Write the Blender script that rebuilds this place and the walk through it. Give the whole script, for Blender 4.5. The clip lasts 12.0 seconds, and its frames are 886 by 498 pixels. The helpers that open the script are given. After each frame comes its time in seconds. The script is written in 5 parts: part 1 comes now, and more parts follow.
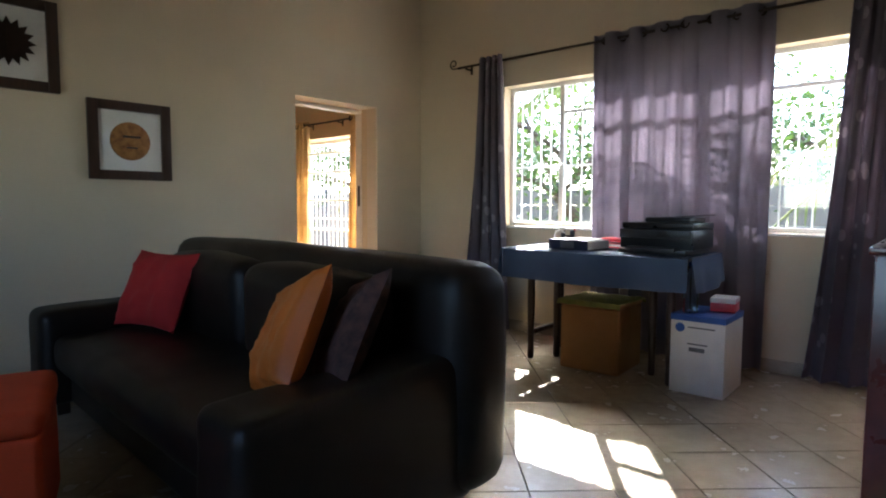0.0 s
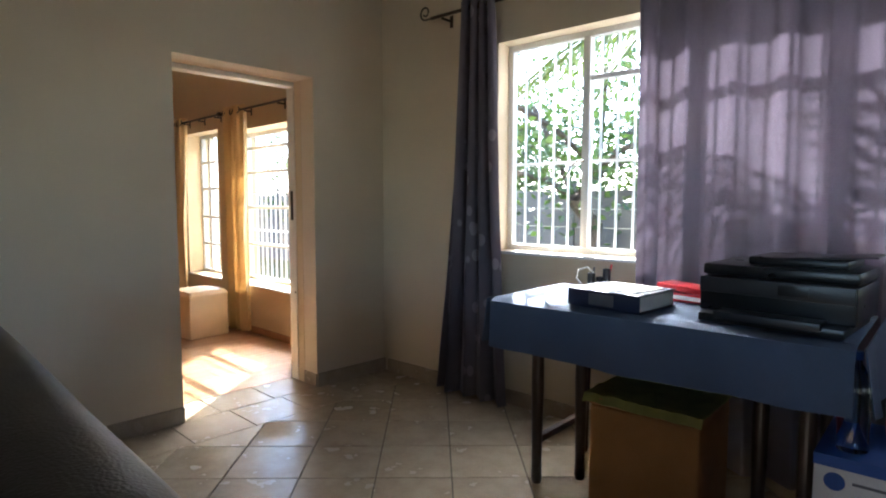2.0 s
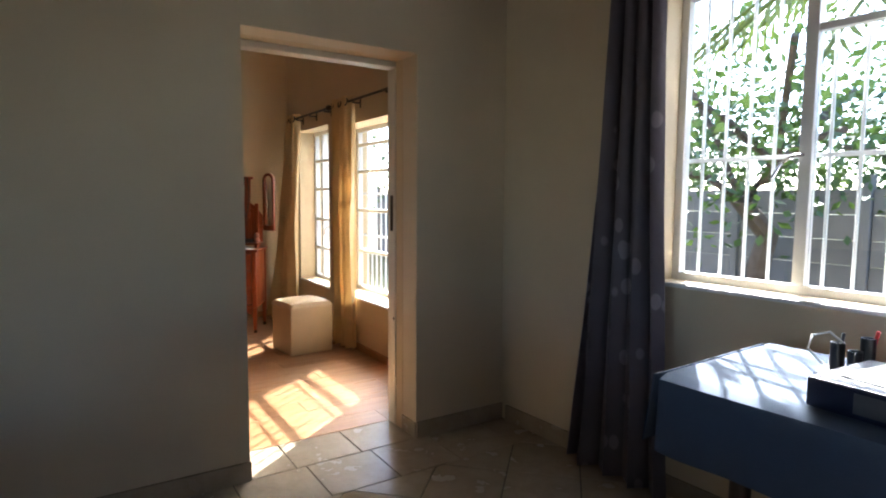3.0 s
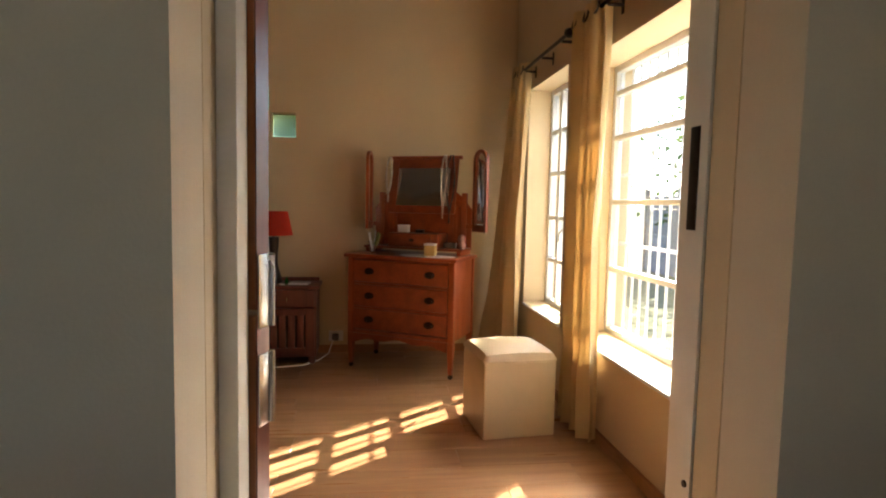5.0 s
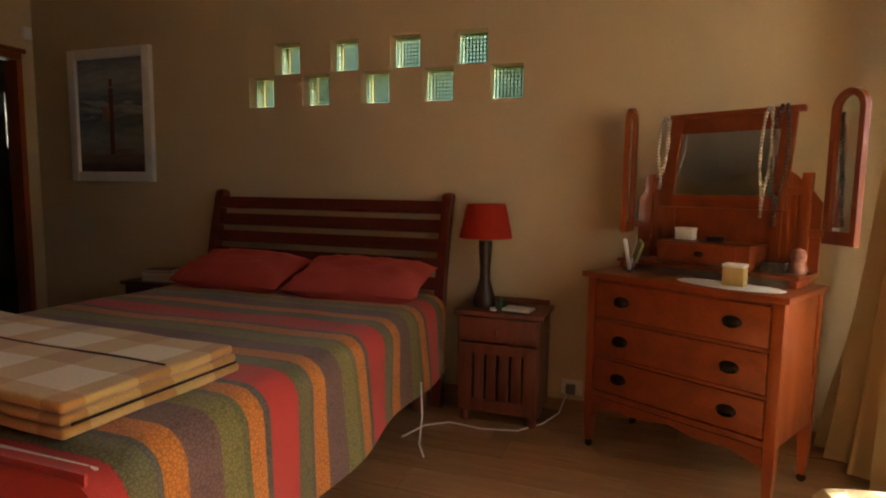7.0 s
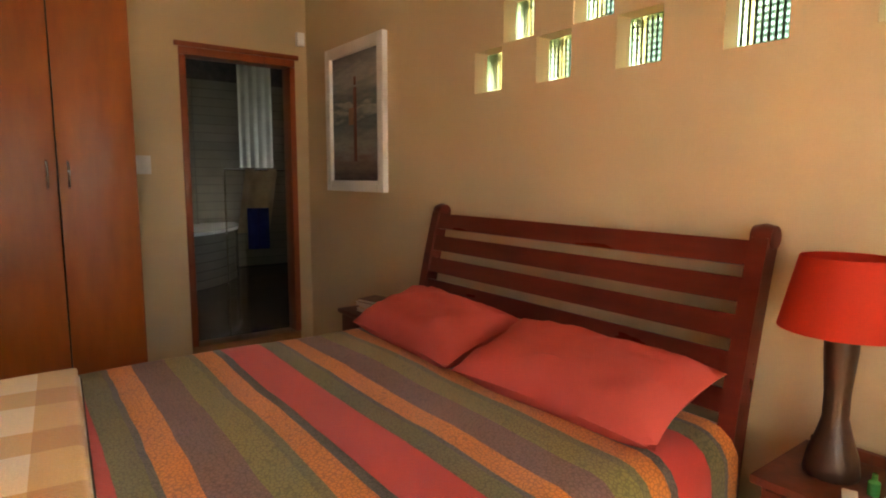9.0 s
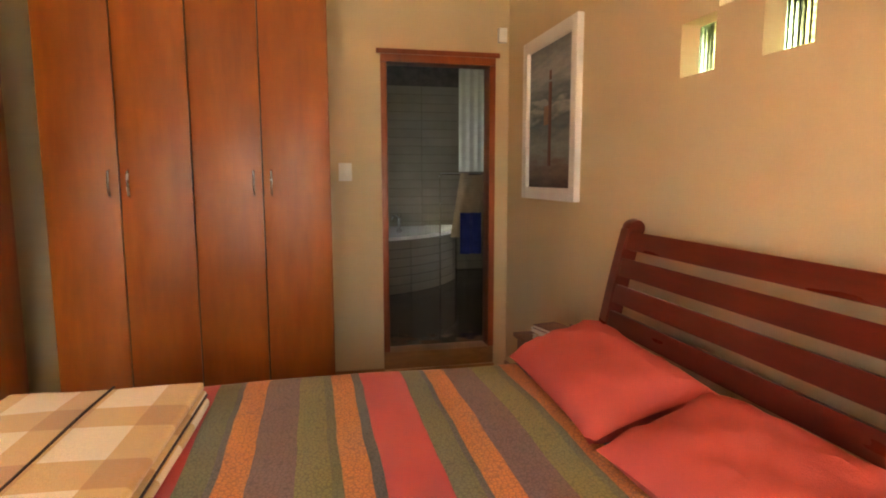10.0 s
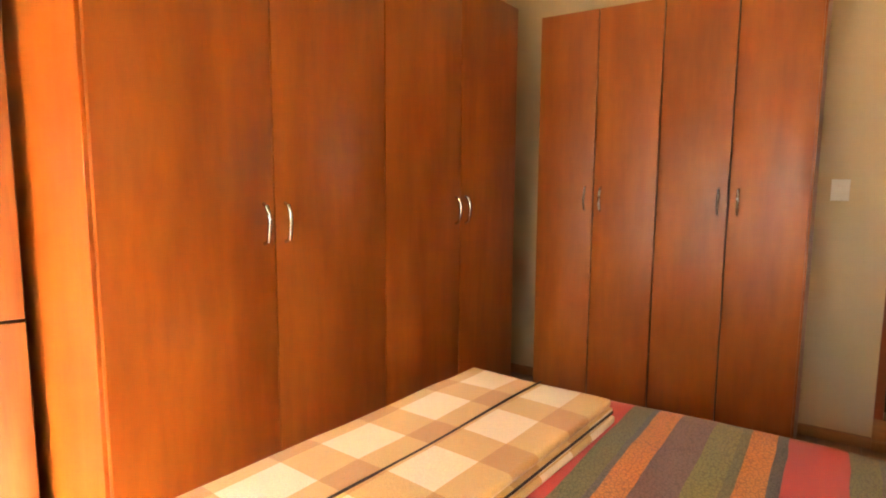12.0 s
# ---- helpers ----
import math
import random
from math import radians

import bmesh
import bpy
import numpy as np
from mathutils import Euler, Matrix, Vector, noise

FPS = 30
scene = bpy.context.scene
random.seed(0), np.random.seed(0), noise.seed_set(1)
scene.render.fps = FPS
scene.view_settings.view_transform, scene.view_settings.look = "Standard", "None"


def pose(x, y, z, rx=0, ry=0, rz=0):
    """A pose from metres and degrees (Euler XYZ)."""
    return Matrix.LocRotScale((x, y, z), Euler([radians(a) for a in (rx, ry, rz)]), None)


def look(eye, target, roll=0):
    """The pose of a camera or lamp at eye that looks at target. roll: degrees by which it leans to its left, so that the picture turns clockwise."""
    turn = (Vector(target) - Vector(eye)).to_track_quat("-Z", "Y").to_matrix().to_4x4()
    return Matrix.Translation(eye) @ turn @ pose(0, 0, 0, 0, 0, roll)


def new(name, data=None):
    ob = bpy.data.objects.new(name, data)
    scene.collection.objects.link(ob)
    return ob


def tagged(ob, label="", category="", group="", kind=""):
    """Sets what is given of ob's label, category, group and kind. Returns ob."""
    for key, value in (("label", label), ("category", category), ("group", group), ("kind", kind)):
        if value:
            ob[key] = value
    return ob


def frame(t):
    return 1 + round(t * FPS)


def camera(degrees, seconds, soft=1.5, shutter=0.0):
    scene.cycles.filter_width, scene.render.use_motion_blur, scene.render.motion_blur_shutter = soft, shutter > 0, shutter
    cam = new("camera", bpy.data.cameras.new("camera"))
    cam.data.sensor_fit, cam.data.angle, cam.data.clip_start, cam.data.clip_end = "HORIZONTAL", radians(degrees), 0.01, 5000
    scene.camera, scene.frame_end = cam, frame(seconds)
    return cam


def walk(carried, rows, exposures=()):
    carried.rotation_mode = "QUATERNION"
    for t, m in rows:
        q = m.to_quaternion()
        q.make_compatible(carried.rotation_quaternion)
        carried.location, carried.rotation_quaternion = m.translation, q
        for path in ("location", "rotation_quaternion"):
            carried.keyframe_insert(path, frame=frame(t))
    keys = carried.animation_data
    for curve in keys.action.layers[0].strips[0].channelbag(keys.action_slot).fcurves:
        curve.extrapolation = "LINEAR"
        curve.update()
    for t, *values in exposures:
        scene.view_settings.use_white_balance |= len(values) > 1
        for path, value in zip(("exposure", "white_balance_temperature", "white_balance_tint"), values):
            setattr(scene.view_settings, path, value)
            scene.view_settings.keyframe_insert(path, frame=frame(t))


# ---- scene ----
cam = camera(74.8, 12.0, soft=2.0)
PATH = [
    (0, (0.472, -0.136, 1.128), (-0.894, 1.318, 0.979), 0.2),
    (0.5, (0.195, 0.216, 1.129), (-1.14, 1.698, 0.981), 0.2),
    (1, (-0.049, 0.628, 1.126), (-1.368, 2.124, 0.979), 0.2),
    (1.5, (-0.287, 0.987, 1.179), (-1.614, 2.476, 1.022), 0.1),
    (2, (-0.524, 1.331, 1.243), (-1.914, 2.761, 1.083), 0.1),
    (2.5, (-0.776, 1.643, 1.303), (-2.337, 2.882, 1.129), 0.2),
    (3, (-1.153, 1.937, 1.309), (-2.824, 3.021, 1.133), 0.4),
    (3.2, (-1.338, 2.069, 1.284), (-3.048, 3.091, 1.113), 0.6),
    (4.8, (-2.833, 2.813, 1.19), (-4.795, 3.163, 1.021), 1.0),
    (5, (-3.008, 2.85, 1.161), (-4.984, 3.114, 1.006), 1.2),
    (5.5, (-3.43, 2.964, 1.212), (-5.421, 3.004, 1.025), 0.9),
    (6, (-3.8, 2.974, 1.225), (-5.782, 2.798, 1.027), 0.9),
    (6.5, (-4.146, 2.968, 1.193), (-6.102, 2.597, 1.002), 0.9),
    (7, (-4.468, 2.956, 1.16), (-6.345, 2.299, 0.951), 0.8),
    (7.2, (-4.611, 2.954, 1.143), (-6.434, 2.156, 0.938), 0.7),
    (8.8, (-5.684, 2.76, 1.264), (-6.946, 1.229, 1.018), 0.3),
    (9, (-5.792, 2.688, 1.257), (-6.974, 1.092, 1.014), 0.2),
    (9.5, (-6.061, 2.591, 1.278), (-6.909, 0.797, 1.031), -0.1),
    (10, (-6.249, 2.464, 1.292), (-6.675, 0.525, 1.049), -0.1),
    (10.5, (-6.335, 2.387, 1.321), (-6.275, 0.403, 1.076), 0.0),
    (11, (-6.438, 2.356, 1.336), (-5.864, 0.455, 1.098), 0.1),
    (11.5, (-6.464, 2.382, 1.354), (-5.56, 0.614, 1.117), 0.4),
    (12, (-6.472, 2.419, 1.368), (-5.337, 0.789, 1.131), 0.4),
]
walk(cam, [(t, look(eye, target, roll)) for t, eye, target, roll in PATH],
     exposures=[(0.0, 3.55, 5980, 10), (2.0, 3.25, 5700, 10), (3.2, 2.7, 5750, 10), (4.8, 2.85, 6400, 10), (5.5, 2.85, 6250, 10), (6.5, 2.7, 6350, 10), (7.2, 2.98, 7300, 10), (8.8, 4.55, 7300, 10), (10.0, 5.5, 7500, 11), (11.5, 5.9, 7600, 12), (12.0, 5.85, 7400, 11)])
# ---- light ----
SUN_AZ, SUN_EL = radians(-36.6), radians(36.5)
world = bpy.data.worlds.new("world")
scene.world = world
world.use_nodes = True
sky = world.node_tree.nodes.new("ShaderNodeTexSky")
sky.sky_type, sky.sun_disc = "NISHITA", False
sky.sun_elevation, sky.sun_rotation = SUN_EL, SUN_AZ
sky.altitude, sky.air_density, sky.dust_density = 1200, 1.0, 1.2
world.node_tree.links.new(sky.outputs["Color"], world.node_tree.nodes["Background"].inputs["Color"])
world.node_tree.nodes["Background"].inputs["Strength"].default_value = 0.15
sun_data = bpy.data.lights.new("sun", "SUN")
sun_data.energy, sun_data.angle, sun_data.color = 5.0, radians(0.53), (1.0, 0.93, 0.82)
sun = new("sun", sun_data)
sun.matrix_world = look((-6, 8, 6), (-6 - math.sin(SUN_AZ) * math.cos(SUN_EL), 8 - math.cos(SUN_AZ) * math.cos(SUN_EL), 6 - math.sin(SUN_EL)))


# ---- materials ----
def material(name, base, rough=0.6, metal=0.0, vary=0.12, scale=8.0, grain=0.05, grain_scale=120.0, stretch=(1, 1, 1), bump=0.1, second=None, spec=0.5, per_object=0.0, coat=0.0, trans=0.0, sheen=0.0):
    m = bpy.data.materials.new(name)
    m.use_nodes = True
    n, l = m.node_tree.nodes, m.node_tree.links
    b = n["Principled BSDF"]
    b.inputs["Roughness"].default_value, b.inputs["Metallic"].default_value = rough, metal
    b.inputs["Specular IOR Level"].default_value = spec
    b.inputs["Coat Weight"].default_value = coat
    b.inputs["Coat Roughness"].default_value = 0.25
    b.inputs["Sheen Weight"].default_value = sheen
    co, mp = n.new("ShaderNodeTexCoord"), n.new("ShaderNodeMapping")
    mp.inputs["Scale"].default_value = stretch
    l.new(co.outputs["Object"], mp.inputs["Vector"])
    vec = mp.outputs["Vector"]
    if per_object:
        info, add = n.new("ShaderNodeObjectInfo"), n.new("ShaderNodeVectorMath")
        add.operation = "MULTIPLY_ADD"
        add.inputs[0].default_value = (7.0, 3.0, 5.0)
        l.new(info.outputs["Random"], add.inputs[1])
        l.new(vec, add.inputs[2])
        vec = add.outputs[0]
    big, fine = n.new("ShaderNodeTexNoise"), n.new("ShaderNodeTexNoise")
    big.inputs["Scale"].default_value, big.inputs["Detail"].default_value = scale, 4
    fine.inputs["Scale"].default_value, fine.inputs["Detail"].default_value = grain_scale, 3
    l.new(vec, big.inputs["Vector"]), l.new(vec, fine.inputs["Vector"])
    mix = n.new("ShaderNodeMix")
    mix.data_type = "RGBA"
    second = second or tuple(c * (1 - 2 * vary) for c in base)
    mix.inputs["A"].default_value, mix.inputs["B"].default_value = (*base, 1), (*second, 1)
    ramp = n.new("ShaderNodeMapRange")
    ramp.inputs["From Min"].default_value, ramp.inputs["From Max"].default_value = 0.35, 0.7
    l.new(big.outputs["Fac"], ramp.inputs["Value"]), l.new(ramp.outputs["Result"], mix.inputs["Factor"])
    hsv, gm = n.new("ShaderNodeHueSaturation"), n.new("ShaderNodeMapRange")
    gm.inputs["To Min"].default_value, gm.inputs["To Max"].default_value = 1 - 2 * grain, 1 + 2 * grain
    l.new(fine.outputs["Fac"], gm.inputs["Value"]), l.new(mix.outputs["Result"], hsv.inputs["Color"])
    value = gm.outputs["Result"]
    if per_object:
        om, mul = n.new("ShaderNodeMapRange"), n.new("ShaderNodeMath")
        om.inputs["To Min"].default_value, om.inputs["To Max"].default_value = 1 - per_object, 1 + per_object
        mul.operation = "MULTIPLY"
        l.new(info.outputs["Random"], om.inputs["Value"])
        l.new(om.outputs["Result"], mul.inputs[0]), l.new(value, mul.inputs[1])
        value = mul.outputs[0]
    l.new(value, hsv.inputs["Value"]), l.new(hsv.outputs["Color"], b.inputs["Base Color"])
    rm = n.new("ShaderNodeMapRange")
    rm.inputs["To Min"].default_value, rm.inputs["To Max"].default_value = max(0.02, rough - 0.08), min(1, rough + 0.08)
    l.new(big.outputs["Fac"], rm.inputs["Value"]), l.new(rm.outputs["Result"], b.inputs["Roughness"])
    if bump:
        bp = n.new("ShaderNodeBump")
        bp.inputs["Strength"].default_value, bp.inputs["Distance"].default_value = bump, 0.004
        l.new(fine.outputs["Fac"], bp.inputs["Height"]), l.new(bp.outputs["Normal"], b.inputs["Normal"])
    if trans:
        t, add = n.new("ShaderNodeBsdfTranslucent"), n.new("ShaderNodeMixShader")
        add.inputs["Fac"].default_value = trans
        l.new(hsv.outputs["Color"], t.inputs["Color"])
        l.new(b.outputs["BSDF"], add.inputs[1]), l.new(t.outputs["BSDF"], add.inputs[2])
        l.new(add.outputs["Shader"], n["Material Output"].inputs["Surface"])
    return m


def wood(name, base, second, rough=0.35, stretch=(30, 30, 1.5), per_object=0.08, coat=0.2, scale=1.6):
    return material(name, base, rough, second=second, scale=scale, stretch=stretch, grain=0.09, grain_scale=6, bump=0.06, per_object=per_object, coat=coat)


def glass(name, tint=(1, 1, 1), rough=0.0):
    m = bpy.data.materials.new(name)
    m.use_nodes = True
    b = m.node_tree.nodes["Principled BSDF"]
    b.inputs["Base Color"].default_value, b.inputs["Roughness"].default_value = (*tint, 1), rough
    b.inputs["Transmission Weight"].default_value, b.inputs["IOR"].default_value = 1.0, 1.45
    return m


M_LOUNGE = material("lounge_wall_paint", (0.62, 0.52, 0.37), 0.75, vary=0.05, scale=1.3, grain=0.02, grain_scale=160, bump=0.12)
M_BED = material("bedroom_wall_paint", (0.60, 0.47, 0.29), 0.75, vary=0.05, scale=1.3, grain=0.02, grain_scale=160, bump=0.12)
M_CEIL = material("ceiling_white", (0.80, 0.80, 0.78), 0.8, vary=0.03, scale=1, grain=0.02, bump=0.05)
M_FRAME = material("cream_gloss_paint", (0.74, 0.69, 0.58), 0.32, vary=0.05, scale=5, grain=0.02, bump=0.05)
M_WHITE = material("white_gloss_paint", (0.80, 0.80, 0.78), 0.35, vary=0.04, scale=6, grain=0.02, bump=0.05)
M_TILE = material("ceramic_floor_tile", (0.38, 0.32, 0.24), 0.25, second=(0.30, 0.245, 0.18), scale=9, grain=0.05, grain_scale=70, bump=0.05, per_object=0.06)
M_GROUT = material("grout", (0.10, 0.085, 0.07), 0.9, vary=0.2, scale=12, bump=0.3)
M_PLANK = wood("laminate_plank", (0.36, 0.19, 0.085), (0.27, 0.13, 0.055), 0.3, stretch=(14, 0.9, 14), per_object=0.10, coat=0.3)
M_CHERRY = wood("cherry_veneer", (0.37, 0.100, 0.013), (0.29, 0.070, 0.009), 0.34, stretch=(5, 5, 0.9), per_object=0.05, coat=0.08)
M_EDGE = material("dark_gap", (0.02, 0.015, 0.012), 0.7, vary=0.1)
M_MAHOG = wood("dark_red_wood", (0.13, 0.018, 0.010), (0.085, 0.012, 0.007), 0.3, stretch=(10, 1.5, 10))
M_NIGHT = wood("dark_stained_wood", (0.15, 0.036, 0.018), (0.09, 0.022, 0.011), 0.38, stretch=(12, 12, 1.5))
M_DRESS = wood("red_brown_dresser_wood", (0.26, 0.052, 0.012), (0.19, 0.034, 0.008), 0.33, stretch=(10, 1.4, 10))
M_DRESSV = wood("red_brown_upright_wood", (0.29, 0.062, 0.014), (0.21, 0.042, 0.010), 0.33, stretch=(12, 12, 1.4))
M_DOORWOOD = wood("door_meranti_wood", (0.32, 0.10, 0.022), (0.22, 0.065, 0.015), 0.35, stretch=(14, 14, 1.2))
# the door wood again, darkened for the shade on the hinge edge
M_DOORSHADE = wood("shaded_door_edge_wood", (0.16, 0.035, 0.014), (0.11, 0.022, 0.01), 0.35, stretch=(14, 14, 1.2))
M_SKIRT = wood("skirting_wood", (0.34, 0.17, 0.07), (0.26, 0.12, 0.05), 0.4, stretch=(3, 3, 10))
M_TABLE = wood("dark_table_wood", (0.045, 0.022, 0.014), (0.03, 0.015, 0.010), 0.35)
M_LEATHER = material("dark_brown_leather", (0.013, 0.008, 0.006), 0.44, vary=0.25, scale=5, grain=0.10, grain_scale=190, bump=0.35, spec=0.3)
M_BLUECLOTH = material("blue_tablecloth", (0.075, 0.11, 0.18), 0.9, vary=0.08, scale=4, grain=0.10, grain_scale=420, bump=0.2)
M_CREAM = material("cream_curtain", (0.68, 0.51, 0.27), 0.85, vary=0.07, scale=3, grain=0.05, grain_scale=300, bump=0.15, trans=0.35)
M_POUF = material("cream_leatherette", (0.60, 0.47, 0.28), 0.42, vary=0.05, scale=6, grain=0.03, grain_scale=200, bump=0.12)
M_TAN = material("tan_suede", (0.36, 0.19, 0.075), 0.9, vary=0.08, scale=5, grain=0.06, grain_scale=240, bump=0.15)
M_GREENCLOTH = material("olive_cloth", (0.26, 0.27, 0.08), 0.9, vary=0.15, scale=9, bump=0.2)
M_CORAL = material("coral_pillow_cotton", (0.54, 0.075, 0.058), 0.85, vary=0.06, scale=5, grain=0.05, grain_scale=300, bump=0.2)
M_RED = material("red_cushion_cloth", (0.50, 0.02, 0.02), 0.85, vary=0.1, scale=6, grain=0.08, grain_scale=300, bump=0.25)
M_ORANGE = material("orange_satin", (0.62, 0.15, 0.02), 0.5, vary=0.1, scale=6, grain=0.05, grain_scale=200, bump=0.15)
M_ORANGECH = material("orange_red_upholstery", (0.60, 0.065, 0.012), 0.8, vary=0.08, scale=6, grain=0.06, grain_scale=260, bump=0.2)
M_BRAIDED = material("brown_patterned_cloth", (0.10, 0.04, 0.03), 0.85, second=(0.035, 0.018, 0.015), scale=26, grain=0.15, grain_scale=160, bump=0.3)
M_IRON = material("dark_bronze_metal", (0.045, 0.032, 0.024), 0.4, 0.8, vary=0.15, scale=20, bump=0.05)
M_STEEL = material("brushed_steel", (0.60, 0.60, 0.60), 0.25, 1.0, vary=0.06, scale=15, bump=0.03)
M_BLACK = material("black_plastic", (0.012, 0.012, 0.014), 0.3, vary=0.1, scale=14, bump=0.04)
M_DGREY = material("dark_grey_plastic", (0.030, 0.030, 0.036), 0.35, vary=0.1, scale=14, bump=0.04)
M_GREY = material("grey_plastic", (0.12, 0.12, 0.13), 0.4, vary=0.1, scale=14, bump=0.04)
M_PAPER = material("white_card", (0.78, 0.77, 0.74), 0.75, vary=0.04, scale=9, bump=0.04)
M_BLUECARD = material("blue_card", (0.02, 0.09, 0.36), 0.55, vary=0.08, scale=9, bump=0.04)
M_REDPL = material("red_plastic", (0.62, 0.02, 0.03), 0.35, vary=0.06, scale=9, bump=0.03)
M_NAVY = material("navy_binder_vinyl", (0.012, 0.018, 0.05), 0.4, vary=0.1, scale=14, bump=0.08)
M_GLASS = glass("clear_glass")
M_GREENGL = glass("green_tinted_glass_block", (0.25, 0.29, 0.155), 0.22)
M_BOTTLE = glass("blue_bottle_plastic", (0.45, 0.65, 0.95), 0.05)
M_MIRROR = material("mirror_silver", (0.85, 0.86, 0.86), 0.02, 1.0, vary=0.02, scale=6, bump=0)
M_LAMPRED = material("red_lampshade_cloth", (0.62, 0.035, 0.012), 0.8, vary=0.05, scale=6, grain=0.04, grain_scale=260, bump=0.1, trans=0.35)
M_BEAD = material("pearly_beads", (0.62, 0.58, 0.50), 0.25, vary=0.2, scale=60, bump=0)
M_DARKBEAD = material("dark_beads", (0.12, 0.10, 0.09), 0.25, vary=0.3, scale=60, bump=0)


# ---- building helpers ----
def box(bm, x0, y0, z0, x1, y1, z1, bevel=0.0, seg=2):
    r = bmesh.ops.create_cube(bm, size=1, matrix=Matrix.Translation(((x0 + x1) / 2, (y0 + y1) / 2, (z0 + z1) / 2)) @ Matrix.Diagonal((abs(x1 - x0), abs(y1 - y0), abs(z1 - z0), 1)))
    if bevel:
        edges = list({e for v in r["verts"] for e in v.link_edges})
        bmesh.ops.bevel(bm, geom=edges, offset=bevel, segments=seg, affect="EDGES", profile=0.6)
    return bm


def boxes(*spec, bevel=0.0):
    bm = bmesh.new()
    for s in spec:
        box(bm, *s, bevel=bevel)
    return bm


def one(x0, y0, z0, x1, y1, z1, bevel=0.004, seg=2):
    return box(bmesh.new(), x0, y0, z0, x1, y1, z1, bevel, seg)


def lathe(profile, n=24, at=(0, 0, 0), axis=None):
    """A turned body: profile of (radius, height)."""
    bm = bmesh.new()
    rings = []
    for r, z in profile:
        rings.append([bm.verts.new((at[0] + r * math.cos(2 * math.pi * i / n), at[1] + r * math.sin(2 * math.pi * i / n), at[2] + z)) for i in range(n)])
    for a, b in zip(rings, rings[1:]):
        for i in range(n):
            bm.faces.new((a[i], a[(i + 1) % n], b[(i + 1) % n], b[i]))
    if profile[0][0] > 1e-4:
        bm.faces.new(rings[0][::-1])
    if profile[-1][0] > 1e-4:
        bm.faces.new(rings[-1])
    if axis is not None:
        bm.transform(axis)
    return bm


def tube(points, r, n=8, bm=None):
    """A round rod along points."""
    bm = bm or bmesh.new()
    pts = [Vector(p) for p in points]
    rings = []
    for i, p in enumerate(pts):
        d = (pts[min(i + 1, len(pts) - 1)] - pts[max(i - 1, 0)]).normalized()
        u = d.cross(Vector((0.31, 0.2, 0.93)) if abs(d.z) < 0.9 else Vector((1, 0, 0))).normalized()
        v = d.cross(u)
        rings.append([bm.verts.new(p + r * (math.cos(2 * math.pi * k / n) * u + math.sin(2 * math.pi * k / n) * v)) for k in range(n)])
    for a, b in zip(rings, rings[1:]):
        for k in range(n):
            bm.faces.new((a[k], a[(k + 1) % n], b[(k + 1) % n], b[k]))
    bm.faces.new(rings[0][::-1])
    bm.faces.new(rings[-1])
    return bm


def thicken(bm, thick):
    """A second skin along the normals, closed at the rim."""
    bm.normal_update()
    rim = [e for e in bm.edges if e.is_boundary]
    twin = {v: bm.verts.new(v.co - v.normal * thick) for v in list(bm.verts)}
    for f in list(bm.faces):
        bm.faces.new([twin[v] for v in reversed(f.verts)])
    for e in rim:
        a, b = e.verts
        bm.faces.new((a, b, twin[b], twin[a]))


def sheet(f, nu, nv, thick=0.0):
    """A grid surface f(u, v), with some thickness."""
    bm = bmesh.new()
    g = [[bm.verts.new(f(i / nu, j / nv)) for j in range(nv + 1)] for i in range(nu + 1)]
    for i in range(nu):
        for j in range(nv):
            bm.faces.new((g[i][j], g[i + 1][j], g[i + 1][j + 1], g[i][j + 1]))
    bmesh.ops.recalc_face_normals(bm, faces=bm.faces)
    if thick:
        thicken(bm, thick)
    return bm


def soft_box(x0, y0, z0, x1, y1, z1, r, puff=0.0, cuts=8):
    """A padded block with rounded edges and slightly bulging faces."""
    bm = box(bmesh.new(), x0, y0, z0, x1, y1, z1, r, 5)
    bmesh.ops.subdivide_edges(bm, edges=[e for e in bm.edges if e.calc_length() > 0.3], cuts=cuts, use_grid_fill=True)
    c = Vector(((x0 + x1) / 2, (y0 + y1) / 2, (z0 + z1) / 2))
    h = Vector(((x1 - x0) / 2, (y1 - y0) / 2, (z1 - z0) / 2))
    for v in bm.verts:
        d = v.co - c
        q = [min(1, abs(d[i]) / h[i]) for i in range(3)]
        for i in range(3):
            if q[i] > 0.93:
                j, k = (i + 1) % 3, (i + 2) % 3
                v.co[i] += math.copysign(puff * (1 - q[j] ** 2) * (1 - q[k] ** 2), d[i])
        v.co += 0.006 * Vector((noise.noise(v.co * 5), noise.noise(v.co * 5 + Vector((9, 0, 0))), noise.noise(v.co * 5 + Vector((0, 9, 0)))))
    return bm


def linked(name, bm, mat, smooth=True):
    bmesh.ops.recalc_face_normals(bm, faces=bm.faces)
    me = bpy.data.meshes.new(name)
    bm.to_mesh(me)
    bm.free()
    me.materials.append(mat)
    if smooth:
        for p in me.polygons:
            p.use_smooth = True
        me.set_sharp_from_angle(angle=radians(38))
    return new(name, me)


def part(name, bm, mat, parent, label="", at=None):
    ob = linked(name, bm, mat)
    ob.parent = parent
    if at is not None:
        ob.matrix_basis = at
    if label:
        ob["label"] = label
    return ob


def thing(name, label, category, at=(0, 0, 0), turn=0, group="", kind=""):
    ob = new(name)
    ob.empty_display_size = 0.1
    ob.matrix_basis = pose(*at, 0, 0, turn)
    return tagged(ob, label, category, group, kind)


def structure(name, bm, mat, label="", category=""):
    return tagged(linked(name, bm, mat), label, category, kind="structure")


